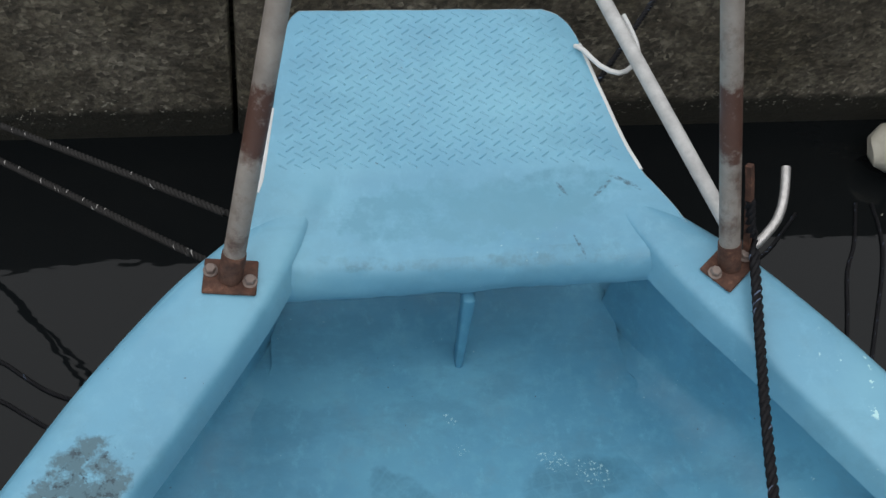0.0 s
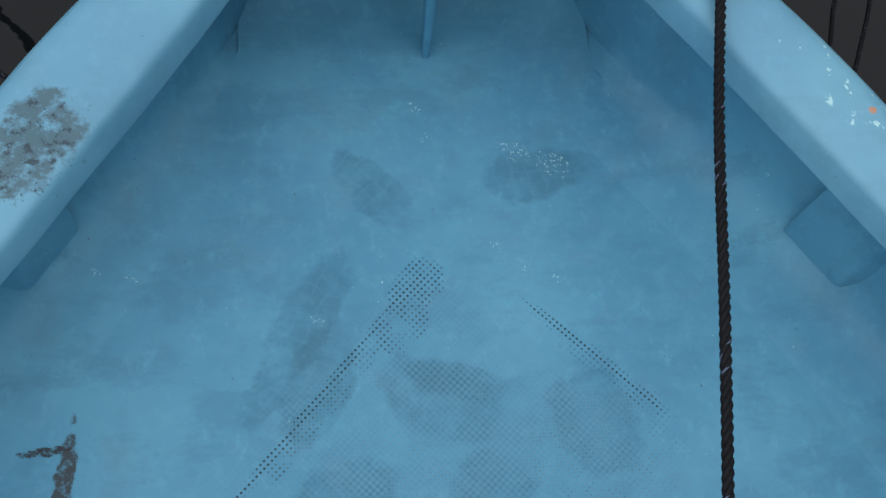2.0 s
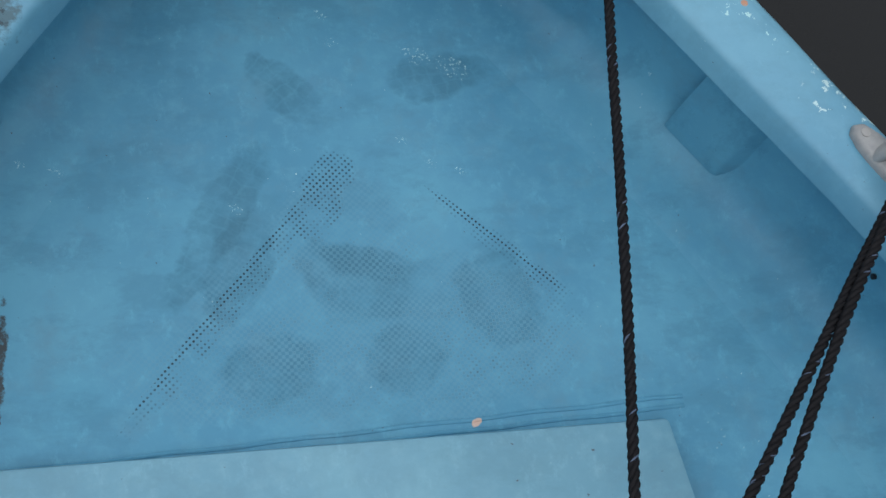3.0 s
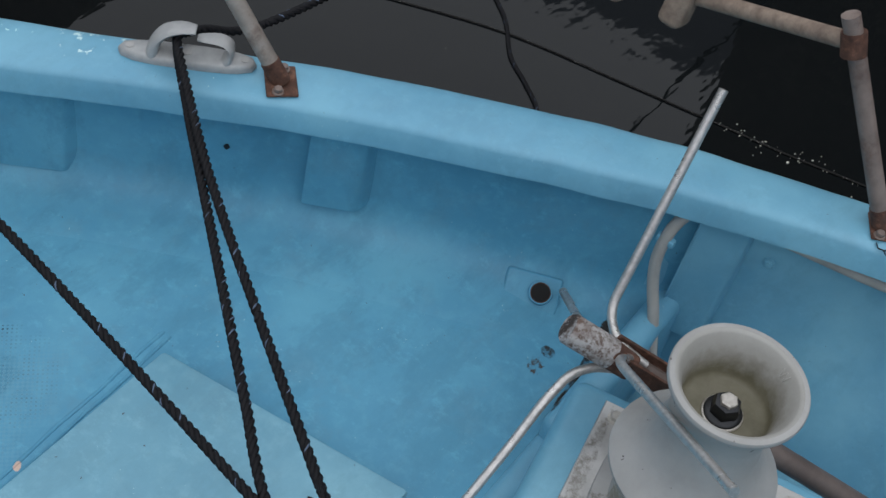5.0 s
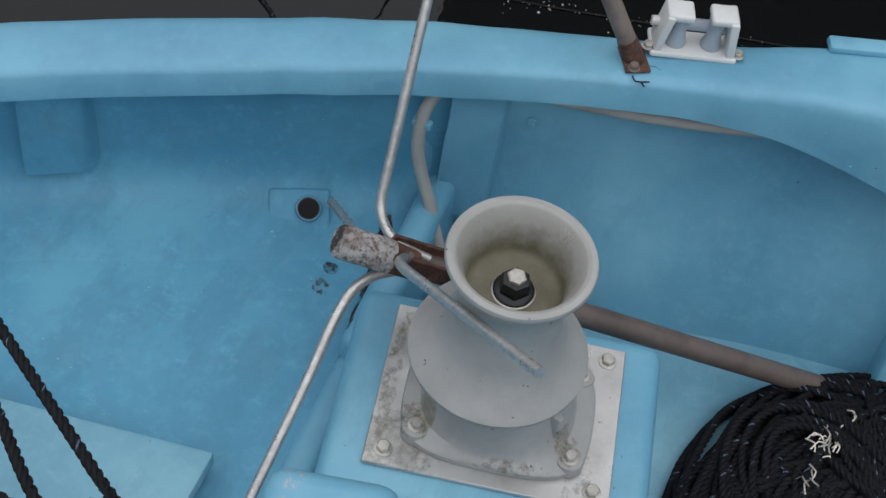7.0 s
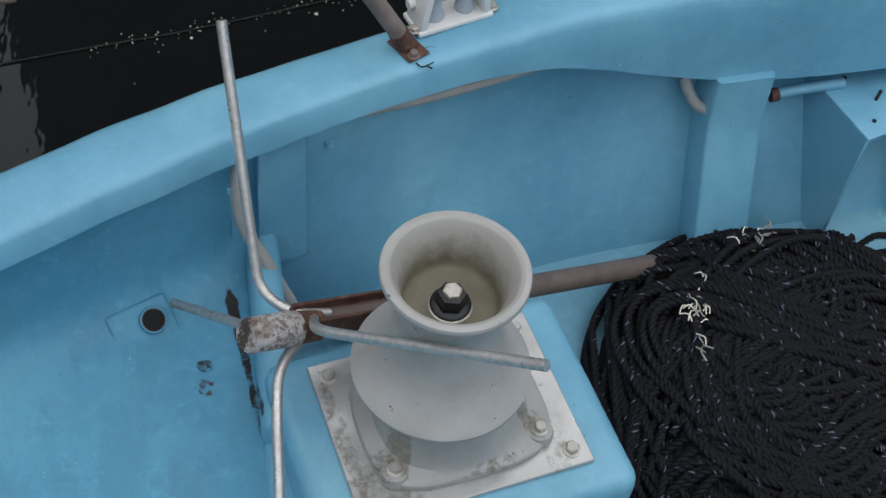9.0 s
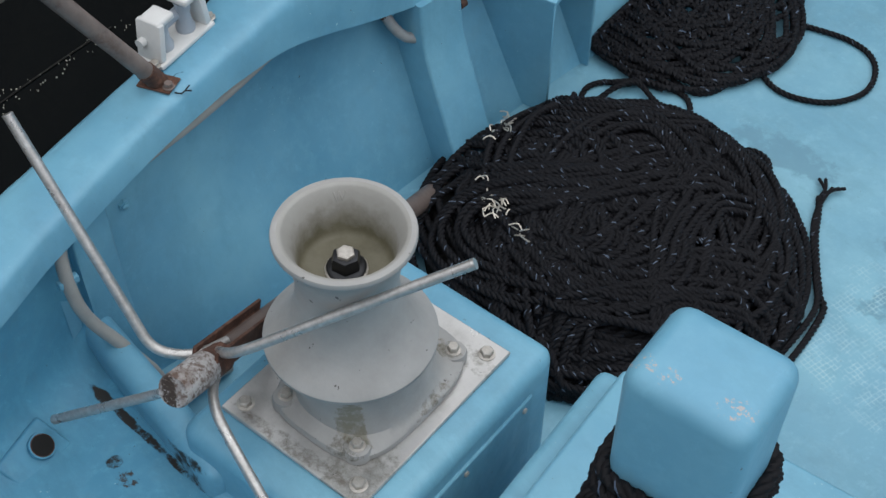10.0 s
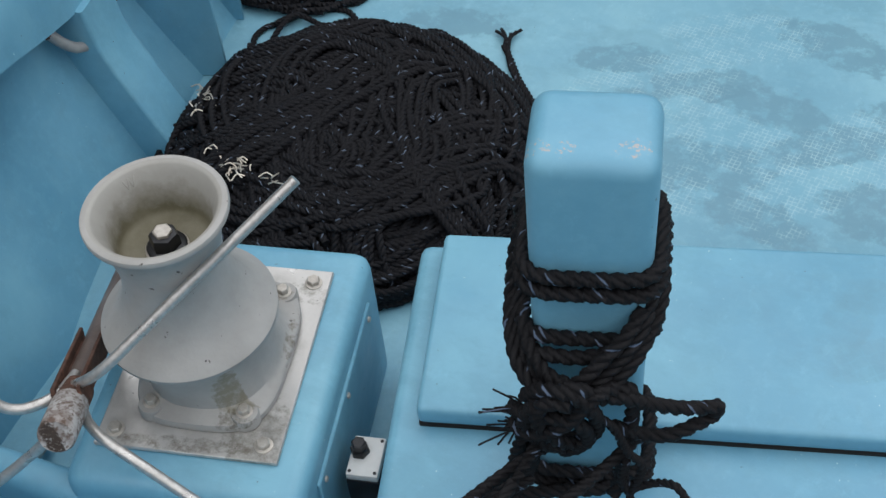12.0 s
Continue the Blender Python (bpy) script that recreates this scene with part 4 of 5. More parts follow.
bm = bmesh.new()
rings = []
for hx, hy, p, z in ((0.094, 0.121, 3.4, 0.007), (0.096, 0.123, 3.4, 0.009), (0.096, 0.123, 3.4, 0.018), (0.094, 0.121, 3.3, 0.021), (0.091, 0.112, 2.8, 0.023), (0.088, 0.100, 2.4, 0.028), (0.088, 0.096, 2.1, 0.045), (0.090, 0.093, 2, 0.075), (0.093, 0.094, 2, 0.112)):
    lift = min(1, max(0, (z - 0.018) / 0.085))
    rings.append([bm.verts.new((KM @ q).lerp(CM @ q, lift)) for q in rounded(hx, hy, p, z)])
for a, b in zip(rings, rings[1:]):
    for k in range(72):
        bm.faces.new((a[k], a[(k + 1) % 72], b[(k + 1) % 72], b[k]))
bm.faces.new(rings[-1])
casting = part("base_casting", bm, M_ALU, cap)
for sx in (-1, 1):
    for sy in (-1, 1):
        m = KM @ Matrix.Translation((0.062 * sx, 0.098 * sy, 0))
        part("bolt_lug", lathe_bm([(0.019, 0.008), (0.019, 0.020), (0.017, 0.025), (0.006, 0.026)], 20, m), M_ALU, casting)
        bolt("base_bolt", m @ Matrix.Translation((0, 0, 0.025)) @ rotz(20 * sx), casting, 0.008, 0.009)
# cast web between drum and flange
part("casting_web", box_bm((0.075, 0.012, 0.06), CM @ rotz(238) @ Matrix.Translation((0.075, 0, 0.055)), 0.004, 2), M_ALU, casting)
drum = part("drum", lathe_bm([(0.096, 0.109), (0.107, 0.113), (0.1115, 0.118), (0.1118, 0.123), (0.1085, 0.127), (0.097, 0.137), (0.083, 0.153), (0.074, 0.170), (0.067, 0.192), (0.064, 0.215), (0.064, 0.235), (0.067, 0.255), (0.071, 0.275), (0.078, 0.291), (0.0845, 0.3005), (0.0868, 0.3040), (0.0870, 0.3085), (0.0858, 0.3112), (0.0835, 0.3122), (0.0790, 0.3124)], 72, CM, None, False), M_ALU, cap)
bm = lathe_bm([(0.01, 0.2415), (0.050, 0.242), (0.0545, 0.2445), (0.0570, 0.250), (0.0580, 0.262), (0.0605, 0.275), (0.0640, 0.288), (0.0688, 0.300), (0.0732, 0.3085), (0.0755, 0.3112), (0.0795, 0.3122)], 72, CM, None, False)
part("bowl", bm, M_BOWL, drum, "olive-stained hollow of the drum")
part("washer", lathe_bm([(0.0265, 0.2405), (0.0265, 0.2430), (0.0250, 0.2440)], 40, CM), M_BOLT, drum)
part("nut_flange", lathe_bm([(0.0245, 0.2435), (0.0245, 0.2465), (0.0215, 0.2490)], 40, CM), M_DARK, drum)
part("nut", lathe_bm([(0.0175, 0.2455), (0.0188, 0.247), (0.0188, 0.262), (0.0168, 0.2665), (0.012, 0.268)], 6, CM @ rotz(8)), M_DARK, drum, "black hex nut", sharp=25)
part("centre_bolt", lathe_bm([(0.0115, 0.266), (0.0115, 0.2725), (0.0095, 0.2738)], 6, CM @ rotz(20)), M_BOLT, drum, sharp=25)
# raised cast mark inside the bowl
for k, (a, l) in enumerate(((-48, 0.014), (-45, 0.014), (-42, 0.014), (-39, 0.014))):
    m = CM @ rotz(a) @ Matrix.Translation((0.0682, 0, 0.2975)) @ Matrix.Rotation(radians(-66), 4, "Y")
    part("cast_mark", box_bm((l, 0.002, 0.0025), m @ rotz((-14, 14, -14, 14)[k]), 0.0006, 1), M_BOWL, drum)

# ---- grapnel anchor ----
anchor = thing("grapnel_anchor", "rusty four-pronged grapnel anchor leaning on the blue winch box", "anchor", at=(0.69, 0.13, 0.05))
A, B = Vector((0.684, 0.157, 0.212)), Vector((1.040, -0.565, -0.188))
ax = (B - A).normalized()
tube("shaft", [A + ax * 0.07, B], 0.0175, M_SHAFT, anchor, "brown weathered pipe shank", n=20, raw=True)
v, f = tube_data([A, A + ax * 0.004, A + ax * 0.03, A + ax * 0.034, A + ax * 0.075], lambda k: 0.0225 if 0.01 < k else 0.020, 24)
link_mesh("head", v, f, M_TIP, anchor, "flaking white painted head", sharp=50)
tube("head_sleeve", [A + ax * 0.07, A + ax * 0.11], 0.0215, M_RUST, anchor, n=24, raw=True)
side_v = ax.cross(Vector((0, 0, 1))).normalized()
up_v = side_v.cross(ax).normalized()
for k in (-1, 1):
    c = A + ax * 0.155 + side_v * (0.0155 * k) + up_v * 0.010
    m = Matrix((( *ax, 0), (*side_v, 0), (*up_v, 0), (0, 0, 0, 1))).transposed()
    m.translation = c
    part("angle_iron", box_bm((0.17, 0.005, 0.032), m, 0.001, 1), M_RUST, anchor, "rust-brown angle iron")
part("weld_plate", box_bm((0.155, 0.028, 0.006), Matrix.Translation(up_v * 0.001 - side_v * 0.0155) @ m, 0.001, 1), M_RUST, anchor)
RODS = (
    [A + ax * 0.125 + up_v * 0.016, (0.728, 0.100, 0.190), (0.768, 0.136, 0.190), (0.966, 0.160, 0.461)],
    [A + ax * 0.10 + up_v * 0.012, (0.672, 0.076, 0.230), (0.491, -0.145, 0.393)],
    [A + ax * 0.115 - up_v * 0.012, (0.690, 0.105, 0.165), (0.655, 0.122, 0.168), (0.610, 0.128, 0.150), (0.545, 0.131, 0.105), (0.368, 0.143, 0.012)],
    [A + ax * 0.06 - up_v * 0.010, (0.754, 0.137, 0.120), (0.888, 0.248, 0.012)],
)
for pts in RODS:
    tube("prong", bent(pts, 0.045), 0.0068, M_ROD, anchor, n=14, raw=True)

# ---- hose along the side ----
hose = thing("drain_hose", "dull grey flexible hose hung under the gunwale", "hose", at=(0.95, 0.11, 0.0))
tube("hose", [(1.01, 0.118, 0.215), (0.992, 0.138, 0.205), (0.970, 0.150, 0.175), (0.958, 0.150, 0.12), (0.953, 0.138, 0.07), (0.943, 0.115, 0.02), (0.925, 0.085, -0.05), (0.93, 0.05, -0.14), (0.95, -0.05, -0.19)], 0.0095, M_GREY, hose)
def lip_x(y):
    return float(np.interp(y, YS[::-1], XI[::-1]))


tube("hose", [(lip_x(y) + 0.030, y, z) for y, z in ((0.10, 0.222), (0.03, 0.214), (-0.05, 0.200), (-0.13, 0.190), (-0.22, 0.188), (-0.30, 0.195), (-0.38, 0.205))], 0.0095, M_GREY, hose)
part("hose_clip", box_bm((0.012, 0.03, 0.014), Matrix.Translation((0.966, 0.150, 0.155)), 0.003, 2), M_BLUE, hose)


# ---- stanchions ----
def stanchion(base, top, turn, label, extra=(), foot=(0.062, 0.046), pipe=M_GALV):
    ob = thing("rail_stanchion", label, "rail post", "rail stanchions", at=base)
    bm = box_bm((*foot, 0.004), Matrix.Translation((base[0], base[1], base[2] + 0.002)) @ rotz(turn), 0.0015, 1)
    foot_ob = part("foot_plate", bm, M_RUST, ob, "rusty steel foot plate")
    d = (Vector(top) - Vector(base)).normalized()
    b0 = Vector(base) + Vector((0, 0, 0.003))
    tube("rust_socket", [b0 - d * 0.002, b0 + d * 0.035], 0.0142, M_RUST, ob, n=18, raw=True)
    tube("pipe", [b0 + d * 0.02, *extra, top], 0.0128, pipe, ob, n=18, raw=True)
    for k in (-1, 1):
        bolt("foot_bolt", Matrix.Translation((base[0], base[1], base[2] + 0.004)) @ rotz(turn) @ Matrix.Translation((0.023 / 0.062 * foot[0] * k, -0.006 * k, 0)), foot_ob, 0.0065, 0.007, M_POST)
    return ob


G0 = GZ + 0.003
stanchion((-0.287, 1.311, G0), (-0.168, 1.56, 0.92), -6, "weathered galvanised rail post with rusty foot on the bow gunwale")
stanchion((0.310, 1.300, G0), (0.178, 1.56, 0.92), 42, "weathered galvanised rail post with rusty foot on the bow gunwale")
stanchion((0.712, 0.697, G0), (0.630, 1.055, 0.80), 46, "leaning galvanised rail post with a rusty foot beside the bow chock")
stanchion((1.102, -0.097, G0 + 0.004), (1.083, 0.075, 0.575), 30, "rust-streaked brown rail post beside the white roller", (), (0.052, 0.036), M_POST)
# boom that the side post carries, with planks across it
rail = thing("side_boom", "weathered brown wooden boom with stout posts beyond the gunwale", "boom", at=(1.085, 0.053, 0.536))
tube("boom_pole", [(1.085, 0.053, 0.540), (1.198, 0.396, 0.364), (1.31, 0.739, 0.192), (1.38, 0.95, 0.085)], 0.0125, M_WOOD, rail, raw=True, n=16)
tube("boom_clamp", [(1.083, 0.048, 0.522), (1.087, 0.062, 0.552)], 0.0175, M_RUST, rail, raw=True, n=16)
for x, y, z in ((1.190, 0.435, 0.325), (1.150, 0.318, 0.372)):
    # stout worn posts standing against the pole
    d = Vector((0.24, -0.02, 0.97)).normalized()
    m = Matrix.Translation(Vector((x, y, z)) + d * 0.22) @ d.to_track_quat("Z", "Y").to_matrix().to_4x4()
    part("boom_post", box_bm((0.040, 0.046, 0.46), m, 0.012, 3), M_WOOD, rail)

# ---- bow fittings ----
pole = thing("bow_pole", "white painted pole lying beside the bow platform", "pole", at=(0.30, 1.365, 0.27))
tube("pole", [(0.318, 1.345, 0.281), (0.212, 1.68, 0.312), (0.150, 1.88, 0.33)], 0.0098, M_POLE, pole, raw=True, n=16)
hook = thing("wire_hook", "thin white bent hook hung from the bow platform", "hook", at=(0.19, 1.62, 0.28))
tube("hook_wire", [(0.176, 1.65, 0.262), (0.184, 1.636, 0.270), (0.200, 1.607, 0.274), (0.223, 1.593, 0.275), (0.243, 1.604, 0.275), (0.256, 1.628, 0.275), (0.254, 1.659, 0.275), (0.247, 1.691, 0.275)], 0.0034, M_WHITE, hook, n=10)
arm = thing("bent_rod", "bright bent metal rod standing outside the gunwale", "rod", at=(0.345, 1.33, 0.26))
tube("rod", [(0.330, 1.318, 0.255), (0.352, 1.328, 0.275), (0.378, 1.352, 0.288), (0.392, 1.383, 0.296), (0.402, 1.42, 0.30)], 0.0060, M_ROD, arm, n=12)
tube("clamp_bar", [(0.335, 1.312, 0.270), (0.329, 1.325, 0.305), (0.318, 1.350, 0.365), (0.311, 1.362, 0.395)], 0.0055, M_RUST, arm, "rusty flat bar beside the rail post", n=4)


def horn(name, pts, widths, thick, parent):
    """Curved cast horn: a flat bar with rounded edges that narrows to its tip."""
    line = smooth_line(pts, 0.005)
    fr = frames_along(line)
    across = fm.to_3x3() @ Vector((0, 1, 0))
    bm = bmesh.new()
    rings = []
    for i, (p, (t, _, _)) in enumerate(zip(line, fr)):
        k = i / (len(line) - 1)
        w, h = float(np.interp(k, np.linspace(0, 1, len(widths)), widths)) / 2, float(np.interp(k, np.linspace(0, 1, len(thick)), thick)) / 2
        up = t.cross(across).normalized()
        rings.append([bm.verts.new(p + across * q.x + up * q.y) for q in rounded(w, h, 2.6, 0, 20)])
    for a, b in zip(rings, rings[1:]):
        for k in range(20):
            bm.faces.new((a[k], a[(k + 1) % 20], b[(k + 1) % 20], b[k]))
    bm.faces.new(rings[0])
    bm.faces.new(rings[-1])
    return part(name, bm, M_CHOCK, parent, sharp=60)


FC = Vector((0.652, 0.822, G0))
chock = thing("bow_chock", "grey alloy bow chock with two curved horns screwed to the gunwale", "chock", at=FC)
fu = Vector((0.105, -0.149, 0)).normalized()
fm = Matrix.Translation(FC) @ rotz(math.degrees(math.atan2(fu.y, fu.x)))
bm = bmesh.new()
rings = [[bm.verts.new(fm @ q) for q in rounded(hx, hy, 2.7, z, 56)] for hx, hy, z in ((0.099, 0.022, 0.0), (0.099, 0.022, 0.005), (0.097, 0.020, 0.010), (0.092, 0.016, 0.013))]
for a, b in zip(rings, rings[1:]):
    for k in range(56):
        bm.faces.new((a[k], a[(k + 1) % 56], b[(k + 1) % 56], b[k]))
bm.faces.new(rings[-1])
chock_base = part("chock_base", bm, M_CHOCK, chock)
W = lambda a, b, c: fm @ Vector((a, b, c))
horn("horn", [W(-0.050, 0, 0.004), W(-0.046, 0, 0.026), W(-0.032, 0.002, 0.045), W(-0.010, 0.004, 0.054), W(0.012, 0.004, 0.054)], (0.040, 0.036, 0.032, 0.028, 0.020), (0.022, 0.015, 0.012, 0.010, 0.008), chock)
horn("horn", [W(0.052, 0, 0.004), W(0.061, 0, 0.020), W(0.060, 0.002, 0.035), W(0.044, 0.004, 0.042), W(0.014, 0.004, 0.040)], (0.036, 0.032, 0.028, 0.024, 0.014), (0.018, 0.010, 0.008, 0.007, 0.006), chock)
for x in (-0.082, 0.0, 0.082):
    bm = lathe_bm([(0.0062, 0.0), (0.0062, 0.0012), (0.004, 0.0018)], 16, fm @ Matrix.Translation((x, 0, 0.013)))
    part("chock_screw", bm, M_ALU, chock_base)

RC = Vector((1.160, -0.163, 0.275))
roller = thing("roller_fairlead", "white rope roller fairlead with three grey rollers on the gunwale", "fairlead", at=RC)
ru = Vector((0.043, -0.125, 0)).normalized()
rm = Matrix.Translation(RC) @ rotz(math.degrees(math.atan2(ru.y, ru.x))) @ Matrix.Diagonal((0.95, 0.92, 0.85, 1))
roller_base = part("roller_base", box_bm((0.128, 0.056, 0.010), rm @ Matrix.Translation((0, 0, 0.005)), 0.004, 2), M_WHITE, roller)
for s in (-1, 1):
    bm = box_bm((0.013, 0.048, 0.072), rm @ Matrix.Translation((0.050 * s, 0, 0.044)) @ Matrix.Rotation(radians(-7 * s), 4, "Y"), 0.004, 2)
    part("cheek", bm, M_WHITE, roller)
    part("cheek_top", box_bm((0.040, 0.040, 0.014), rm @ Matrix.Translation((0.032 * s, 0, 0.076)), 0.005, 3), M_WHITE, roller)
    part("upright_roller", lathe_bm([(0.015, 0.010), (0.0155, 0.018), (0.0115, 0.030), (0.0105, 0.045), (0.0115, 0.058), (0.014, 0.069)], 24, rm @ Matrix.Translation((0.026 * s, 0, 0))), M_ROLLER, roller)
    bolt("roller_bolt", rm @ Matrix.Translation((0.066 * s, -0.014, 0.009)), roller_base, 0.0075, 0.007)
m = rm @ Matrix.Translation((0, 0.010, 0.042)) @ Matrix.Rotation(radians(90), 4, "Y")
part("cross_roller", lathe_bm([(0.010, -0.045), (0.010, 0.045)], 20, m), M_ROLLER, roller)
part("roller_pin", lathe_bm([(0.008, -0.066), (0.008, -0.052)], 14, m), M_WHITE, roller)

for pts in ([(1.072, -0.104), (1.064, -0.110), (1.066, -0.117), (1.060, -0.124)], [(1.10, -0.118), (1.103, -0.127), (1.100, -0.136)], [(1.066, -0.117), (1.072, -0.128)]):
    tube("crack", [(x, y, 0.2725) for x, y in pts], 0.0011, M_BLACK, boat, "hairline crack", n=6)
# flat pad further aft
pad = thing("gunwale_pad", "flat blue rubbing pad on the gunwale", "pad", at=(1.27, -0.41, 0.285))
part("pad", box_bm((0.028, 0.15, 0.014), Matrix.Translation((1.272, -0.41, 0.288)) @ rotz(20), 0.005, 2), M_BLUE, pad)

# ---- bracket box, pipe stubs ----
bracket = thing("bracket_box", "open-sided blue painted bracket box fixed to the hull side", "bracket", at=(1.15, -0.93, -0.19))
BX0, BX1, BY0, BY1, BZ = 1.068, 1.25, -0.850, -1.022, 0.055
skew = Matrix.Translation((BX0, BY0, 0)) @ rotz(17) @ Matrix.Translation((-BX0, -BY0, 0))
top_panel = part("top_panel", box_bm((BX1 - BX0, BY0 - BY1, 0.010), skew @ Matrix.Translation(((BX0 + BX1) / 2, (BY0 + BY1) / 2, BZ)), 0.003, 2), M_BLUE, bracket)
for y in (BY0 - 0.004, BY1 + 0.004):
    bm = box_bm((BX1 - BX0, 0.008, BZ - SOLE_Z), skew @ Matrix.Translation(((BX0 + BX1) / 2, y, (BZ + SOLE_Z) / 2)), 0.002, 1)
    part("side_panel", bm, M_BLUE, bracket)
for dx, dy in ((0.03, -0.035), (0.03, -0.14), (0.10, -0.13), (0.13, -0.05)):
    part("screw_hole", lathe_bm([(0.004, 0), (0.004, 0.0015)], 10, skew @ Matrix.Translation((BX0 + dx, BY0 + dy, BZ + 0.005))), M_BLACK, top_panel)
tube("bolt_shank", [(BX0 + 0.085, BY0 - 0.045, BZ + 0.003), (BX0 + 0.093, BY0 - 0.053, BZ + 0.020)], 0.003, M_DARK, bracket, raw=True, n=10)
stub = thing("pipe_stub", "short white and rust pipe stub on the hull side", "pipe", at=(1.19, -0.57, 0.09))
tube("stub", [(1.195, -0.565, 0.11), (1.178, -0.572, 0.085), (1.165, -0.590, 0.060), (1.158, -0.615, 0.050)], 0.0095, M_CHOCK, stub)
tube("rust_end", [(1.20, -0.56, 0.125), (1.19, -0.567, 0.10)], 0.0105, M_RUST, stub, raw=True)
stub2 = thing("pipe_stub", "short blue painted pipe stub with rusty end beside bracket", "pipe", at=(1.165, -0.76, 0.06))
tube("stub", [(1.182, -0.725, 0.056), (1.186, -0.77, 0.060), (1.19, -0.85, 0.066)], 0.0095, M_BLUE, stub2)
tube("rust_end", [(1.181, -0.722, 0.055), (1.182, -0.735, 0.056)], 0.0115, M_RUST, stub2, raw=True)


# ---- ropes ----
def rope_thing(name, label, runs, radius, material, at, category="rope"):
    ob = thing(name, label, category, at=at)
    for pts in runs:
        v, f = rope_data(pts, radius)
        link_mesh("strand", v, f, material, ob)
    return ob


def sag(a, b, drop, n=7):
    a, b = Vector(a), Vector(b)
    return [a.lerp(b, k / (n - 1)) - Vector((0, 0, drop * 4 * (k / (n - 1)) * (1 - k / (n - 1)))) for k in range(n)]


rope_thing("mooring_rope", "taut black three-strand mooring rope from bow rail to post", [[(0.321, 1.342, 0.35), (0.331, 1.325, 0.31), (0.338, 1.308, 0.288), (0.300, 1.07, 0.283), (0.270, 0.83, 0.282), (0.230, 0.56, 0.288), (0.150, 0.10, 0.305), (0.135, 0.02, 0.30)]], 0.0064, M_ROPE_W, (0.338, 1.33, 0.28))
rope_thing("mooring_rope", "doubled black mooring rope led through bow chock to post", [
    [(3.6, 0.68, -0.02), (1.9, 0.75, 0.12), (1.22, 0.785, 0.20), (0.82, 0.812, 0.243), (0.70, 0.838, 0.285), (0.655, 0.845, 0.298)] + sag((0.638, 0.832, 0.294), (0.189, 0.259, 0.30), 0.003)[1:] + [(0.09, 0.09, 0.30), (0.045, 0.0, 0.30)],
    [(0.705, 0.850, 0.272), (0.668, 0.846, 0.292), (0.640, 0.831, 0.305), (0.575, 0.745, 0.303), (0.507, 0.652, 0.303), (0.443, 0.553, 0.30)] + sag((0.400, 0.482, 0.298), (0.233, 0.210, 0.30), 0.002)[1:] + [(0.15, 0.06, 0.29), (0.11, 0.01, 0.28)],
], 0.0066, M_ROPE_W, (0.657, 0.826, 0.28))


def ring_round_post(z0, z1, grow=0.0, start=0, turns=1.0, n=28):
    pts = []
    for k in range(int(n * turns) + 1):
        a = start + 2 * math.pi * k / n
        c, s = math.cos(a), math.sin(a)
        tuck = 0.75 if k in (0, int(n * turns)) else 1.0
        q = tuck / (abs(c / (0.061 + grow)) ** 5 + abs(s / (0.055 + grow)) ** 5) ** 0.2
        p = PM @ Vector((c * q, s * q, 0))
        p.z = z0 + (z1 - z0) * k / (n * turns)
        pts.append(p)
    return pts


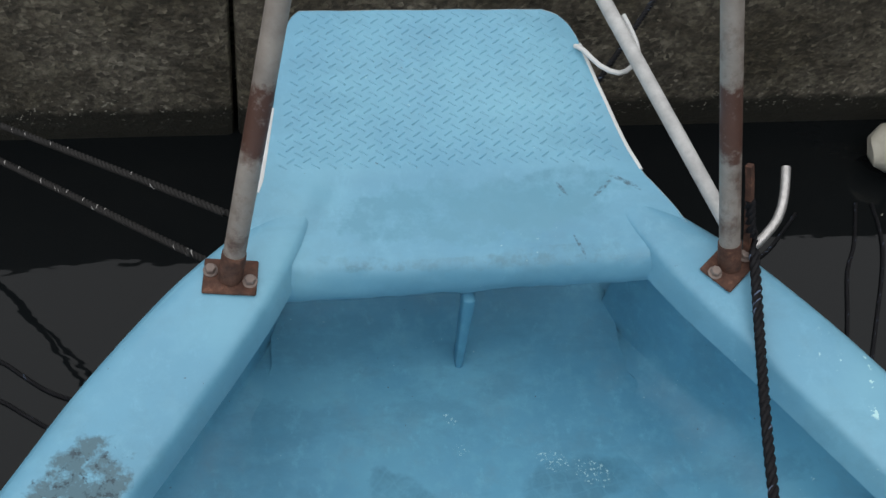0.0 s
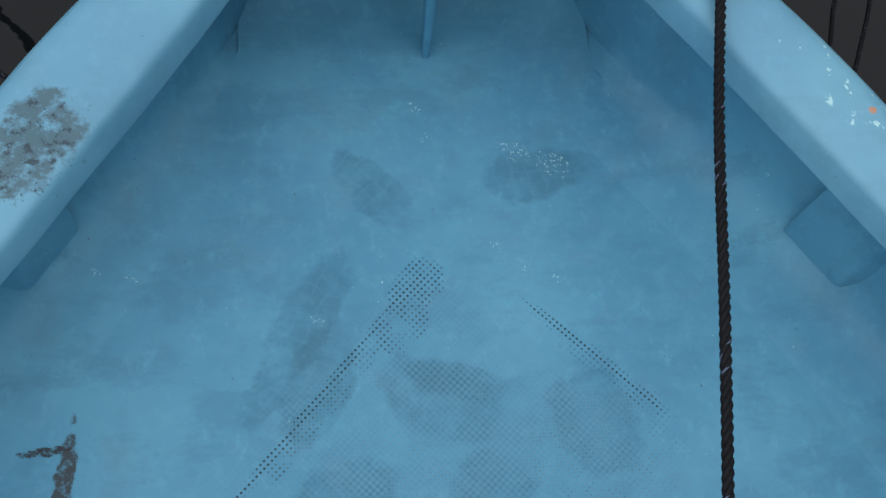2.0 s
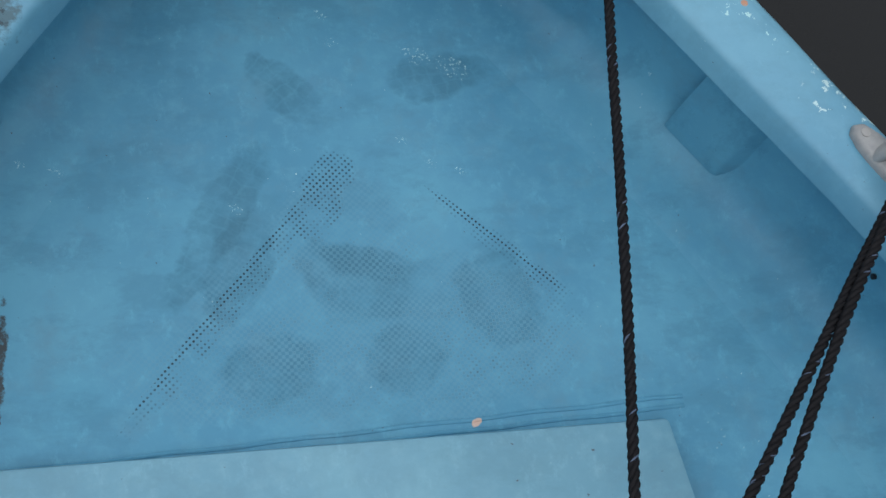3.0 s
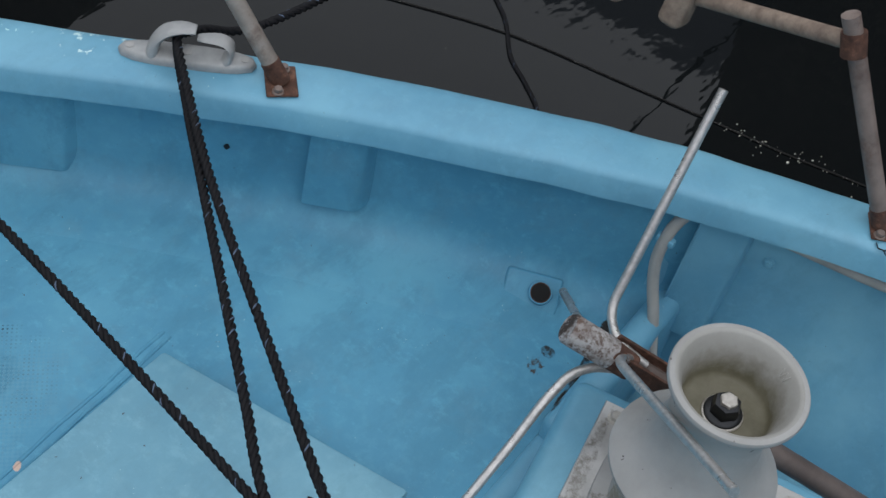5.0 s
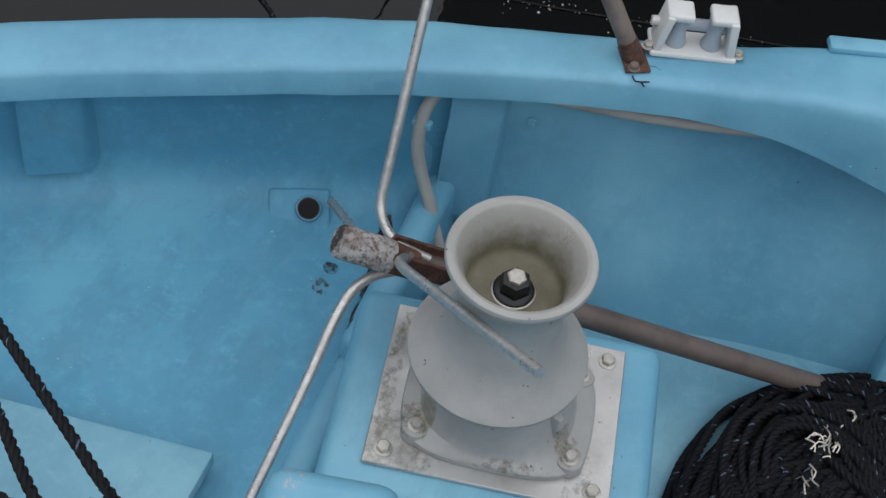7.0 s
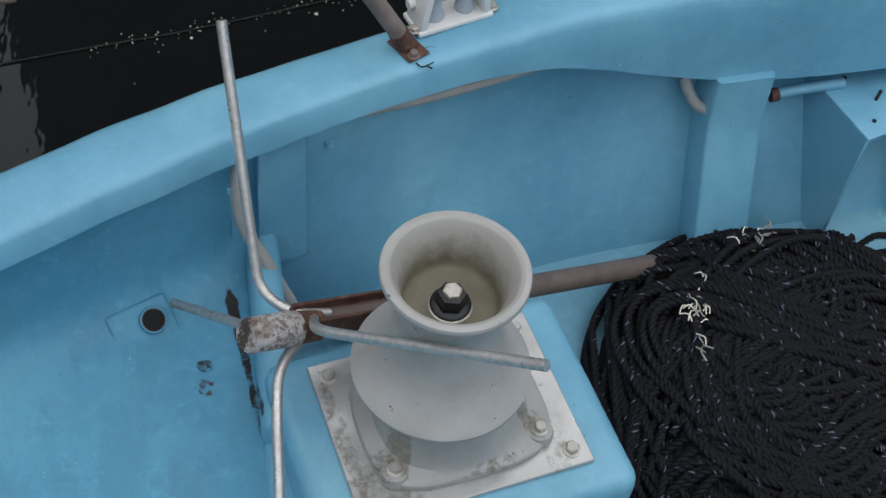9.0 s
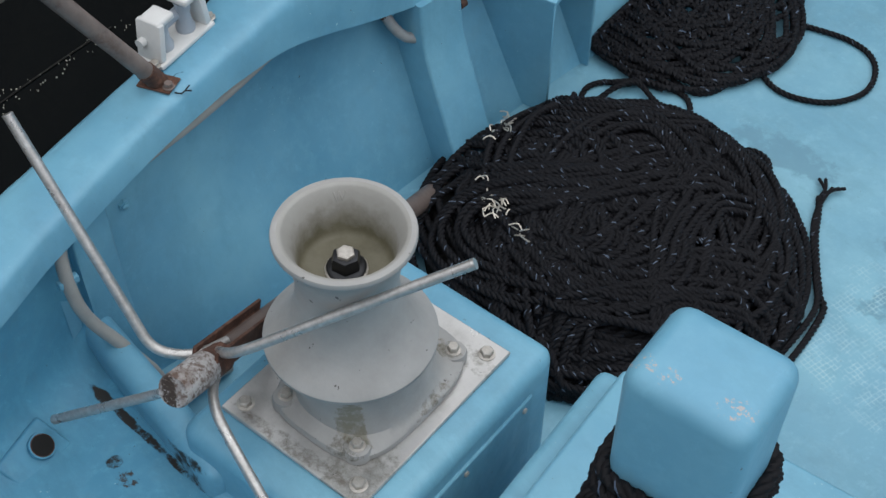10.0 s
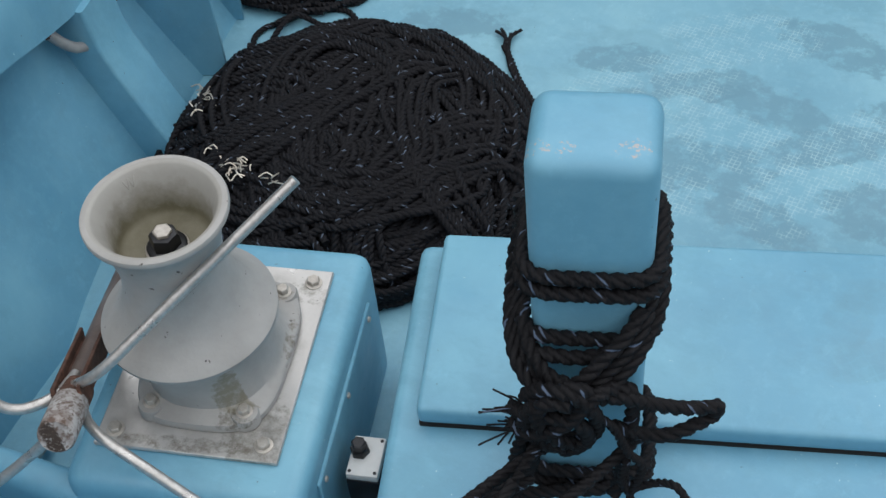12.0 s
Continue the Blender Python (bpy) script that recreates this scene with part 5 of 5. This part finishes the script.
P = lambda x, y, z: PM @ Vector((x, y, z))
knots = rope_thing("post_lashing", "thick black rope wound and knotted round the mooring post", [
    ring_round_post(0.515, 0.525, 0.003, 4.6),
    ring_round_post(0.496, 0.506, 0.006, 4.3),
    ring_round_post(0.428, 0.436, 0.004, 4.9),
    ring_round_post(0.185, 0.195, 0.005, 4.7),
    ring_round_post(0.165, 0.172, 0.007, 4.4),
    [P(0.073, 0.030, 0.376), P(0.049, 0.066, 0.416), P(0.021, 0.072, 0.418), P(-0.006, 0.072, 0.422), P(-0.032, 0.068, 0.435), P(-0.052, 0.050, 0.444)],
    [P(0.075, -0.060, 0.502), P(0.075, -0.040, 0.461), P(0.073, 0.000, 0.439), P(0.072, 0.030, 0.423), P(0.064, 0.060, 0.408), P(0.045, 0.080, 0.396), P(0.019, 0.095, 0.387), P(-0.003, 0.100, 0.378)],
    [P(0.065, -0.050, 0.509), P(0.077, -0.020, 0.467), P(0.079, 0.010, 0.433), P(0.077, 0.040, 0.417), P(0.068, 0.070, 0.403), P(0.050, 0.090, 0.390), P(0.027, 0.100, 0.374)],
    [P(0.065, 0.040, 0.436), P(0.054, 0.070, 0.423), P(0.039, 0.085, 0.408), P(0.019, 0.095, 0.406), P(-0.003, 0.100, 0.406)],
    [P(-0.053, -0.050, 0.496), P(-0.054, -0.020, 0.479), P(-0.058, 0.020, 0.476), P(-0.054, 0.050, 0.462), P(-0.043, 0.070, 0.443), P(-0.023, 0.085, 0.420), P(0.000, 0.098, 0.399), P(0.025, 0.100, 0.369)],
    [P(-0.056, -0.045, 0.488), P(-0.066, -0.010, 0.475), P(-0.068, 0.020, 0.460), P(-0.060, 0.050, 0.445), P(-0.046, 0.075, 0.428), P(-0.026, 0.090, 0.405), P(-0.003, 0.100, 0.383), P(0.019, 0.100, 0.350)],
    [P(-0.051, 0.050, 0.474), P(-0.037, 0.070, 0.456), P(-0.017, 0.085, 0.438), P(0.008, 0.100, 0.414), P(0.035, 0.100, 0.392)],
    [P(0.059, 0.090, 0.375), P(0.039, 0.110, 0.415), P(0.012, 0.120, 0.424), P(-0.009, 0.115, 0.391), P(-0.012, 0.100, 0.339), P(0.008, 0.100, 0.311), P(0.030, 0.110, 0.333), P(0.045, 0.115, 0.369), P(0.036, 0.120, 0.407), P(0.011, 0.125, 0.413)],
    [P(0.075, 0.080, 0.338), P(0.055, 0.105, 0.363), P(0.026, 0.118, 0.381), P(0.001, 0.118, 0.370), P(-0.003, 0.100, 0.318), P(0.020, 0.095, 0.290), P(0.048, 0.100, 0.321), P(0.061, 0.100, 0.344), P(0.045, 0.115, 0.394)],
    [P(-0.043, 0.080, 0.383), P(-0.024, 0.100, 0.409), P(-0.006, 0.115, 0.410), P(0.012, 0.120, 0.381), P(0.035, 0.115, 0.351), P(0.059, 0.100, 0.324), P(0.075, 0.085, 0.320)],
    [P(-0.035, 0.085, 0.380), P(-0.014, 0.105, 0.401), P(0.007, 0.115, 0.427), P(0.029, 0.112, 0.415), P(0.049, 0.105, 0.383), P(0.056, 0.100, 0.340), P(0.042, 0.100, 0.306), P(0.019, 0.100, 0.304)],
    [P(-0.014, 0.100, 0.398), P(-0.035, 0.100, 0.397), P(-0.062, 0.090, 0.376), P(-0.090, 0.080, 0.358), P(-0.118, 0.070, 0.347), P(-0.130, 0.065, 0.345), P(-0.126, 0.065, 0.328), P(-0.106, 0.075, 0.320), P(-0.082, 0.085, 0.316), P(-0.053, 0.090, 0.322), P(-0.028, 0.100, 0.347)],
    [P(-0.027, 0.095, 0.402), P(-0.043, 0.090, 0.395), P(-0.046, 0.090, 0.349), P(-0.040, 0.090, 0.297), P(-0.038, 0.090, 0.242), P(-0.031, 0.100, 0.217)],
    [P(0.060, 0.090, 0.314), P(0.070, 0.090, 0.270), P(0.078, 0.090, 0.223), P(0.093, 0.100, 0.203), P(0.118, 0.110, 0.180)],
    [P(0.049, 0.090, 0.300), P(0.056, 0.090, 0.250), P(0.069, 0.090, 0.207), P(0.081, 0.100, 0.181)],
    [P(0.093, 0.070, 0.140), P(0.060, 0.075, 0.163), P(0.022, 0.075, 0.175), P(-0.015, 0.075, 0.184), P(-0.045, 0.060, 0.182)],
], 0.0077, M_ROPE_W, PM @ Vector((0, 0, 0.1)))
thin = rope_thing("thin_cord", "thin black cord looped at the foot of the post", [
    [P(-0.015, 0.110, 0.375), P(-0.028, 0.110, 0.362), P(-0.037, 0.110, 0.338), P(-0.046, 0.110, 0.314), P(-0.058, 0.110, 0.299), P(-0.057, 0.110, 0.272), P(-0.049, 0.110, 0.243), P(-0.039, 0.110, 0.264), P(-0.043, 0.110, 0.302)],
    [P(-0.051, 0.110, 0.249), P(-0.074, 0.110, 0.264), P(-0.093, 0.120, 0.278), P(-0.105, 0.130, 0.269)],
    [P(-0.040, 0.095, 0.26), P(-0.052, 0.105, 0.21), P(-0.075, 0.11, 0.16), P(-0.10, 0.13, 0.115)],
], 0.0045, M_ROPE_W, PM @ Vector((0, 0.09, 0.11)))
# frayed ends
fray = thing("rope_fray", "frayed black rope end sticking out of the knot", "rope", at=P(0.063, 0.09, 0.33))
rng = random.Random(4)
for k in range(16):
    a = P(0.060, 0.09, (0.335, 0.355, 0.32)[k % 3])
    tip = a + (PM.to_3x3() @ Vector((0.016 + 0.034 * rng.random(), 0.02 * rng.uniform(-1, 1), 0.05 * rng.uniform(-1.3, 0.35))))
    mid = a.lerp(tip, 0.5) + Vector((0, 0, 0.008 * rng.random()))
    v, f = tube_data(smooth_line([a, mid, tip], 0.01), 0.0012, 5)
    link_mesh("fibre", v, f, M_ROPE_W, fray)

for pts in ([P(0.05, 0.13, 0.285), (0.186, 0.150, 0.300), (0.207, 0.180, 0.318), (0.216, 0.198, 0.316)], [(0.150, 0.125, 0.290), (0.172, 0.160, 0.312), (0.186, 0.190, 0.318), (0.190, 0.206, 0.308)]):
    v, f = rope_data(pts, 0.0050)
    link_mesh("strand", v, f, M_ROPE_W, fray)
    for k in range(9):
        a = Vector(pts[-1])
        tip = a + Vector((0.016 * rng.uniform(-0.6, 1), 0.024 * rng.uniform(0.3, 1), 0.014 * rng.uniform(-1, 1)))
        v, f = tube_data(smooth_line([a - Vector((0, 0.006, 0)), a.lerp(tip, 0.5) + Vector((0, 0, 0.003)), tip], 0.006), 0.0013, 5)
        link_mesh("fibre", v, f, M_ROPE_W, fray)

# big loose coil on the sole
PC = Vector((0.752, -0.698))
coil = thing("rope_coil", "large heap of black flecked rope coiled loosely on the sole", "rope", at=(PC.x, PC.y, SOLE_Z))
rng = random.Random(11)


def mound(x, y):
    r = math.hypot((x - PC.x) / 0.345, (y - PC.y) / 0.345)
    return SOLE_Z + 0.006 + 0.098 * max(0.0, 1 - r ** 3.0) ** 0.6


def limit(x, y):
    """Keeps a turn inside the heap's outline, clear of box and hull."""
    d = Vector((x - PC.x, y - PC.y))
    r = math.hypot(d.x / 0.34, d.y / 0.338)
    if r > 1:
        d = d / r
    return PC.x + d.x, PC.y + d.y


def heap_run(path, lift, ph, s):
    pts = []
    for j, (x, y) in enumerate(path):
        x, y = limit(x, y)
        x = min(x, wall_x(y, -0.15) - 0.012)
        pts.append(Vector((x, y, max(SOLE_Z + 0.006, mound(x, y) + lift + 0.006 * math.sin(0.6 * j + ph) + 0.004 * math.sin(1.4 * j + s * 2.4)))))
    v, f = tube_data(smooth_line(pts, 0.0038), 0.0072, 12, 3, 0.034, 0.30, ph + s)
    link_mesh("turn", v, f, M_ROPE, coil)


for k in range(26):
    ra = rng.choice((0.09, 0.15, 0.20, 0.25, 0.29, 0.33)) * rng.uniform(0.85, 1.15)
    rb = ra * rng.uniform(0.4, 0.9)
    off = max(0.12, 0.33 - ra) * rng.uniform(0.2, 1.0) ** 0.6
    at, th = rng.uniform(0, 6.28), rng.uniform(0, 6.28)
    cx, cy = PC.x + off * math.cos(at), PC.y + off * math.sin(at)
    turn, lift, arc = rng.uniform(0, 6.28), rng.uniform(-0.026, 0.012), rng.uniform(3.0, 6.4)
    ph = [rng.uniform(0, 6.28) for _ in range(4)]
    for s in range(rng.randint(3, 6)):
        gap = s * 0.0125 * (1 if k % 2 else -1)
        path = []
        for j in range(22):
            a = turn + 0.12 * s + arc * j / 21
            w = 1 + 0.09 * math.sin(2 * a + ph[0]) + 0.05 * math.sin(3 * a + ph[1])
            wiggle = 0.008 * math.sin(1.7 * a + s * 1.9 + ph[3])
            lx, ly = (ra + gap + wiggle) * w * math.cos(a), (rb + gap + wiggle) * w * math.sin(a)
            path.append((cx + lx * math.cos(th) - ly * math.sin(th), cy + lx * math.sin(th) + ly * math.cos(th)))
        heap_run(path, lift, ph[0], s)
# flaked lanes sweeping across the heap, their ends tucked under
for k in range(20):
    th, bend = rng.choice((0.5, 1.1, 1.9, 4.2)) + rng.gauss(0, 0.25), rng.uniform(1.0, 4.0) * rng.choice((-1, 1))
    off, length = rng.uniform(-0.26, 0.22), rng.uniform(0.34, 0.60)
    mid = rng.uniform(-0.10, 0.10)
    lift, ph = rng.uniform(-0.010, 0.016), rng.uniform(0, 6.28)
    for s in range(rng.randint(4, 8)):
        reach = length * rng.uniform(0.8, 1.1)
        pts = []
        for j in range(20):
            u = (j / 19 - 0.5) * reach + mid
            w = off + s * 0.0136 + 0.5 * bend * u * u + 0.007 * math.sin(14 * u + ph + 1.3 * s) + 0.005 * math.sin(23 * u + 2.1 * s)
            hook = max(0.0, abs(j / 19 - 0.5) - 0.36)
            w += hook * (0.5 if bend > 0 else -0.5)
            x, y = PC.x + u * math.cos(th) - w * math.sin(th), PC.y + u * math.sin(th) + w * math.cos(th)
            x, y = limit(x, y)
            x = min(x, wall_x(y, -0.15) - 0.012)
            pts.append(Vector((x, y, max(SOLE_Z + 0.006, mound(x, y) + lift - 0.25 * hook + 0.004 * math.sin(9 * u + ph + s)))))
        v, f = tube_data(smooth_line(pts, 0.0038), 0.0072, 12, 3, 0.034, 0.30, ph + s)
        link_mesh("turn", v, f, M_ROPE, coil)
# added black mound that darkens the gaps between the turns of rope
part("heap_shade_filler", lathe_bm([(0.318, SOLE_Z + 0.002), (0.300, SOLE_Z + 0.030), (0.22, SOLE_Z + 0.056), (0.02, SOLE_Z + 0.066)], 40, Matrix.Translation((PC.x, PC.y, 0))), M_BLACK, coil, "black filler for the shade between the turns")

SZ = SOLE_Z + 0.0065
loose = rope_thing("loose_rope", "loose loops of black rope trailing over the sole", [
    [(1.02, -0.87, -0.13), (1.045, -0.91, SZ), (1.066, -0.956, SZ), (1.057, -0.994, SZ), (1.027, -1.021, SZ), (1.015, -1.055, SZ), (1.041, -1.074, SZ), (1.077, -1.09, SZ)],
    [(1.04, -1.0, SZ + 0.008), (1.006, -1.046, SZ + 0.008), (0.969, -1.076, SZ), (0.923, -1.083, SZ), (0.889, -1.056, SZ), (0.875, -1.01, -0.16)],
    [(1.01, -0.89, -0.15), (1.028, -0.925, SZ), (1.021, -0.99, SZ + 0.014), (1.004, -1.031, SZ + 0.012), (0.952, -1.03, SZ), (0.894, -1.02, -0.17)],
    [(0.96, -1.30, SZ), (0.934, -1.271, SZ), (0.91, -1.214, SZ), (0.90, -1.155, SZ), (0.916, -1.111, SZ), (0.958, -1.10, SZ), (0.997, -1.115, SZ), (1.015, -1.151, SZ), (0.995, -1.196, SZ), (0.96, -1.25, SZ)],
    [(0.94, -1.32, SZ), (0.919, -1.285, SZ), (0.886, -1.254, SZ), (0.832, -1.236, SZ), (0.782, -1.249, SZ), (0.735, -1.29, SZ), (0.714, -1.355, SZ), (0.732, -1.416, SZ), (0.774, -1.457, SZ), (0.837, -1.462, SZ), (0.92, -1.43, SZ)],
    [(0.58, -0.57, -0.15), (0.55, -0.51, SZ), (0.530, -0.46, SZ), (0.497, -0.432, SZ), (0.48, -0.43, SZ)],
    [(0.775, -0.985, -0.16), (0.768, -1.035, SZ), (0.750, -1.066, SZ), (0.722, -1.074, SZ), (0.697, -1.060, SZ), (0.680, -1.025, SZ), (0.675, -0.985, -0.16)],
    [(0.40, -0.60, SZ), (0.385, -0.72, SZ), (0.415, -0.859, SZ), (0.445, -0.891, SZ), (0.497, -0.947, SZ), (0.535, -0.992, SZ), (0.564, -1.035, SZ), (0.59, -1.069, SZ)],
    [(0.40, -0.70, SZ), (0.423, -0.845, SZ + 0.01), (0.473, -0.916, SZ), (0.519, -0.966, SZ), (0.556, -1.014, SZ), (0.576, -1.053, SZ)],
    [(0.42, -0.56, -0.16), (0.395, -0.64, SZ), (0.41, -0.76, SZ), (0.45, -0.84, -0.18)],
], 0.0058, M_ROPE, (0.9, -1.1, SOLE_Z))
for k in range(5):
    a = Vector(((0.59, -1.069, SZ) if k < 2 else (0.576, -1.053, SZ)))
    tip = a + Vector((0.028 - 0.008 * k, -0.034 - 0.008 * k, 0.004))
    v, f = rope_data([a, a.lerp(tip, 0.5) + Vector((0.006 * (k - 2), 0, 0.004)), tip], 0.0032)
    link_mesh("frayed_end", v, f, M_ROPE, loose)
aft = thing("rope_coil", "smaller heap of black rope coiled beside the bracket", "rope", at=(1.12, -1.31, SOLE_Z))
for k in range(58):
    ra = rng.uniform(0.07, 0.21)
    off, th = (0.275 - ra) * rng.random() ** 0.5, rng.uniform(0, 6.28)
    pts = []
    for j in range(18):
        a = 6.6 * j / 17 + th
        x = 1.13 + off * math.cos(th) + ra * math.cos(a)
        y = -1.285 + off * math.sin(th) + ra * (0.98 + 0.1 * math.sin(3 * a)) * math.sin(a)
        x = min(x, wall_x(y, -0.15) - 0.015)
        r = math.hypot(x - 1.13, y + 1.285) / 0.27
        pts.append(Vector((x, y, SOLE_Z + 0.007 + 0.08 * max(0, 1 - r * r) * rng.uniform(0.8, 1.0) + 0.012 * rng.random())))
    v, f = tube_data(smooth_line(pts, 0.008), 0.0068, 9, 3, 0.040, 0.30)
    link_mesh("turn", v, f, M_ROPE, aft)
# silvery twisted strips caught in the heap
strips = thing("foil_strips", "crumpled silvery strips caught on the rope heap", "strips", at=(1.06, -0.74, -0.16))
for cx, cy, n, spread in ((1.04, -0.705, 10, 0.022), (1.0, -0.668, 7, 0.02), (0.885, -0.548, 9, 0.018), (0.862, -0.545, 6, 0.016), (0.81, -0.53, 5, 0.014), (0.93, -0.575, 3, 0.012)):
    for k in range(n):
        x, y = cx + rng.uniform(-spread, spread), cy + rng.uniform(-spread, spread)
        z = max(mound(x, y), -0.14) + 0.012 + 0.012 * rng.random()
        a, l = rng.uniform(0, 6.28), rng.uniform(0.012, 0.028)
        pts = [Vector((x, y, z)), Vector((x + l * 0.5 * math.cos(a), y + l * 0.5 * math.sin(a), z + 0.005)), Vector((x + l * math.cos(a + 0.5), y + l * math.sin(a + 0.5), z))]
        vv, ff = tube_data(smooth_line(pts, 0.005), 0.0013, 5)
        link_mesh("strip", vv, ff, M_BRIGHT, strips)

# ---- over the water ----
rope_thing("stern_line", "grey weathered mooring ropes running from the bow to the quay", [
    [(-0.24, 1.41, 0.19), (-0.292, 1.474, 0.15), (-0.636, 1.806, -0.10), (-0.95, 2.10, -0.33), (-1.05, 2.19, -0.40)],
    [(-0.26, 1.36, 0.17), (-0.337, 1.433, 0.12), (-0.643, 1.775, -0.15), (-0.92, 2.08, -0.38), (-1.0, 2.18, -0.46)],
], 0.0052, M_ROPE_G, (-0.4, 1.4, 0.1))
rope_thing("stern_line", "thin dark line from the bow across to the quay", [sag((0.20, 1.60, 0.24), (0.62, 2.20, 0.20), 0.02)], 0.004, M_ROPE_W, (0.2, 1.6, 0.24))
float_ob = thing("foam_float", "weathered white foam float tied to the quay", "float", at=(1.02, 1.95, -0.44))
bm = lathe_bm([(0.004, -0.07), (0.03, -0.065), (0.048, -0.04), (0.054, 0.0), (0.048, 0.04), (0.03, 0.065), (0.004, 0.07)], 24, Matrix.Translation((1.035, 1.955, -0.44)) @ Matrix.Rotation(radians(75), 4, "Y") @ rotz(20))
for q in bm.verts:
    q.co += Vector((1, 1, 1)) * 0.006 * noise.noise(q.co * 28)
part("float_body", bm, M_FOAM, float_ob)
v, f = rope_data([(1.035 + 0.056 * math.cos(a) * 0.15, 1.955 + 0.056 * math.cos(a), -0.44 + 0.056 * math.sin(a)) for a in np.linspace(0, 6.28, 14)], 0.004)
link_mesh("float_cord", v, f, M_ROPE_W, float_ob)
slack = rope_thing("floating_or_mirrored_line", "thin dark line lying along the water", [
    [(1.62, 1.45, -0.497), (1.746, 1.188, -0.497), (1.853, 0.921, -0.497), (1.916, 0.63, -0.497), (1.96, 0.416, -0.497), (2.007, 0.178, -0.497), (2.126, -0.286, -0.497), (2.173, -0.504, -0.497)],
], 0.0022, M_ROPE_G, (1.9, 0.6, -0.497))
# dark cord laid in place of the squiggly reflection of an overhead rope
wiggle = rope_thing("floating_or_mirrored_line", "black cord standing for a bent rope reflection on the water", [
    [(2.06, 1.12, -0.497), (1.97, 1.06, -0.497), (1.90, 0.97, -0.497), (1.86, 0.93, -0.497), (1.79, 0.87, -0.497), (1.745, 0.80, -0.497), (1.70, 0.735, -0.497), (1.66, 0.70, -0.497)],
], 0.0055, M_ROPE_W, (1.8, 0.9, -0.497))
# dark lines drawn on the surface as reflections of ropes
for run in ([(0.931, 1.86), (0.903, 1.77), (0.872, 1.707), (0.85, 1.628), (0.82, 1.52)], [(0.964, 1.859), (0.962, 1.78), (0.942, 1.704), (0.904, 1.608), (0.86, 1.50)], [(0.80, 1.841), (0.764, 1.801), (0.722, 1.758), (0.66, 1.72)], [(-0.75, 1.62), (-0.693, 1.60), (-0.654, 1.571), (-0.615, 1.542), (-0.573, 1.522), (-0.52, 1.51)], [(-0.76, 1.56), (-0.688, 1.526), (-0.645, 1.497), (-0.607, 1.472), (-0.56, 1.45)]):
    rope_thing("floating_or_mirrored_line", "thin black line standing for a rope reflection on the dark water", [[(x, y, -0.497) for x, y in run]], 0.0036, M_ROPE_W, (*run[0], -0.497))
rng = random.Random(7)
scraps = thing("floating_scraps", "small pale scraps and foam floating on the water", "debris", kind="stuff", at=(1.8, 0.1, WATER_Z))
bm = bmesh.new()
for k in range(150):
    t = rng.random()
    x = 1.95 + 0.22 * t + rng.gauss(0, 0.018)
    y = 0.42 - 0.95 * t + rng.gauss(0, 0.03)
    if k > 115:
        x, y = rng.uniform(0.6, 2.6), rng.uniform(-0.6, 1.9)
    s = rng.uniform(0.0007, 0.0020) * (5.0 if k in (3, 17) else 1)
    box_bm((s * rng.uniform(1, 2.4), s, 0.003), Matrix.Translation((x, y, WATER_Z + 0.001)) @ rotz(rng.uniform(0, 180)), 0, 1, bm)
part("scrap", bm, M_FOAM, scraps)
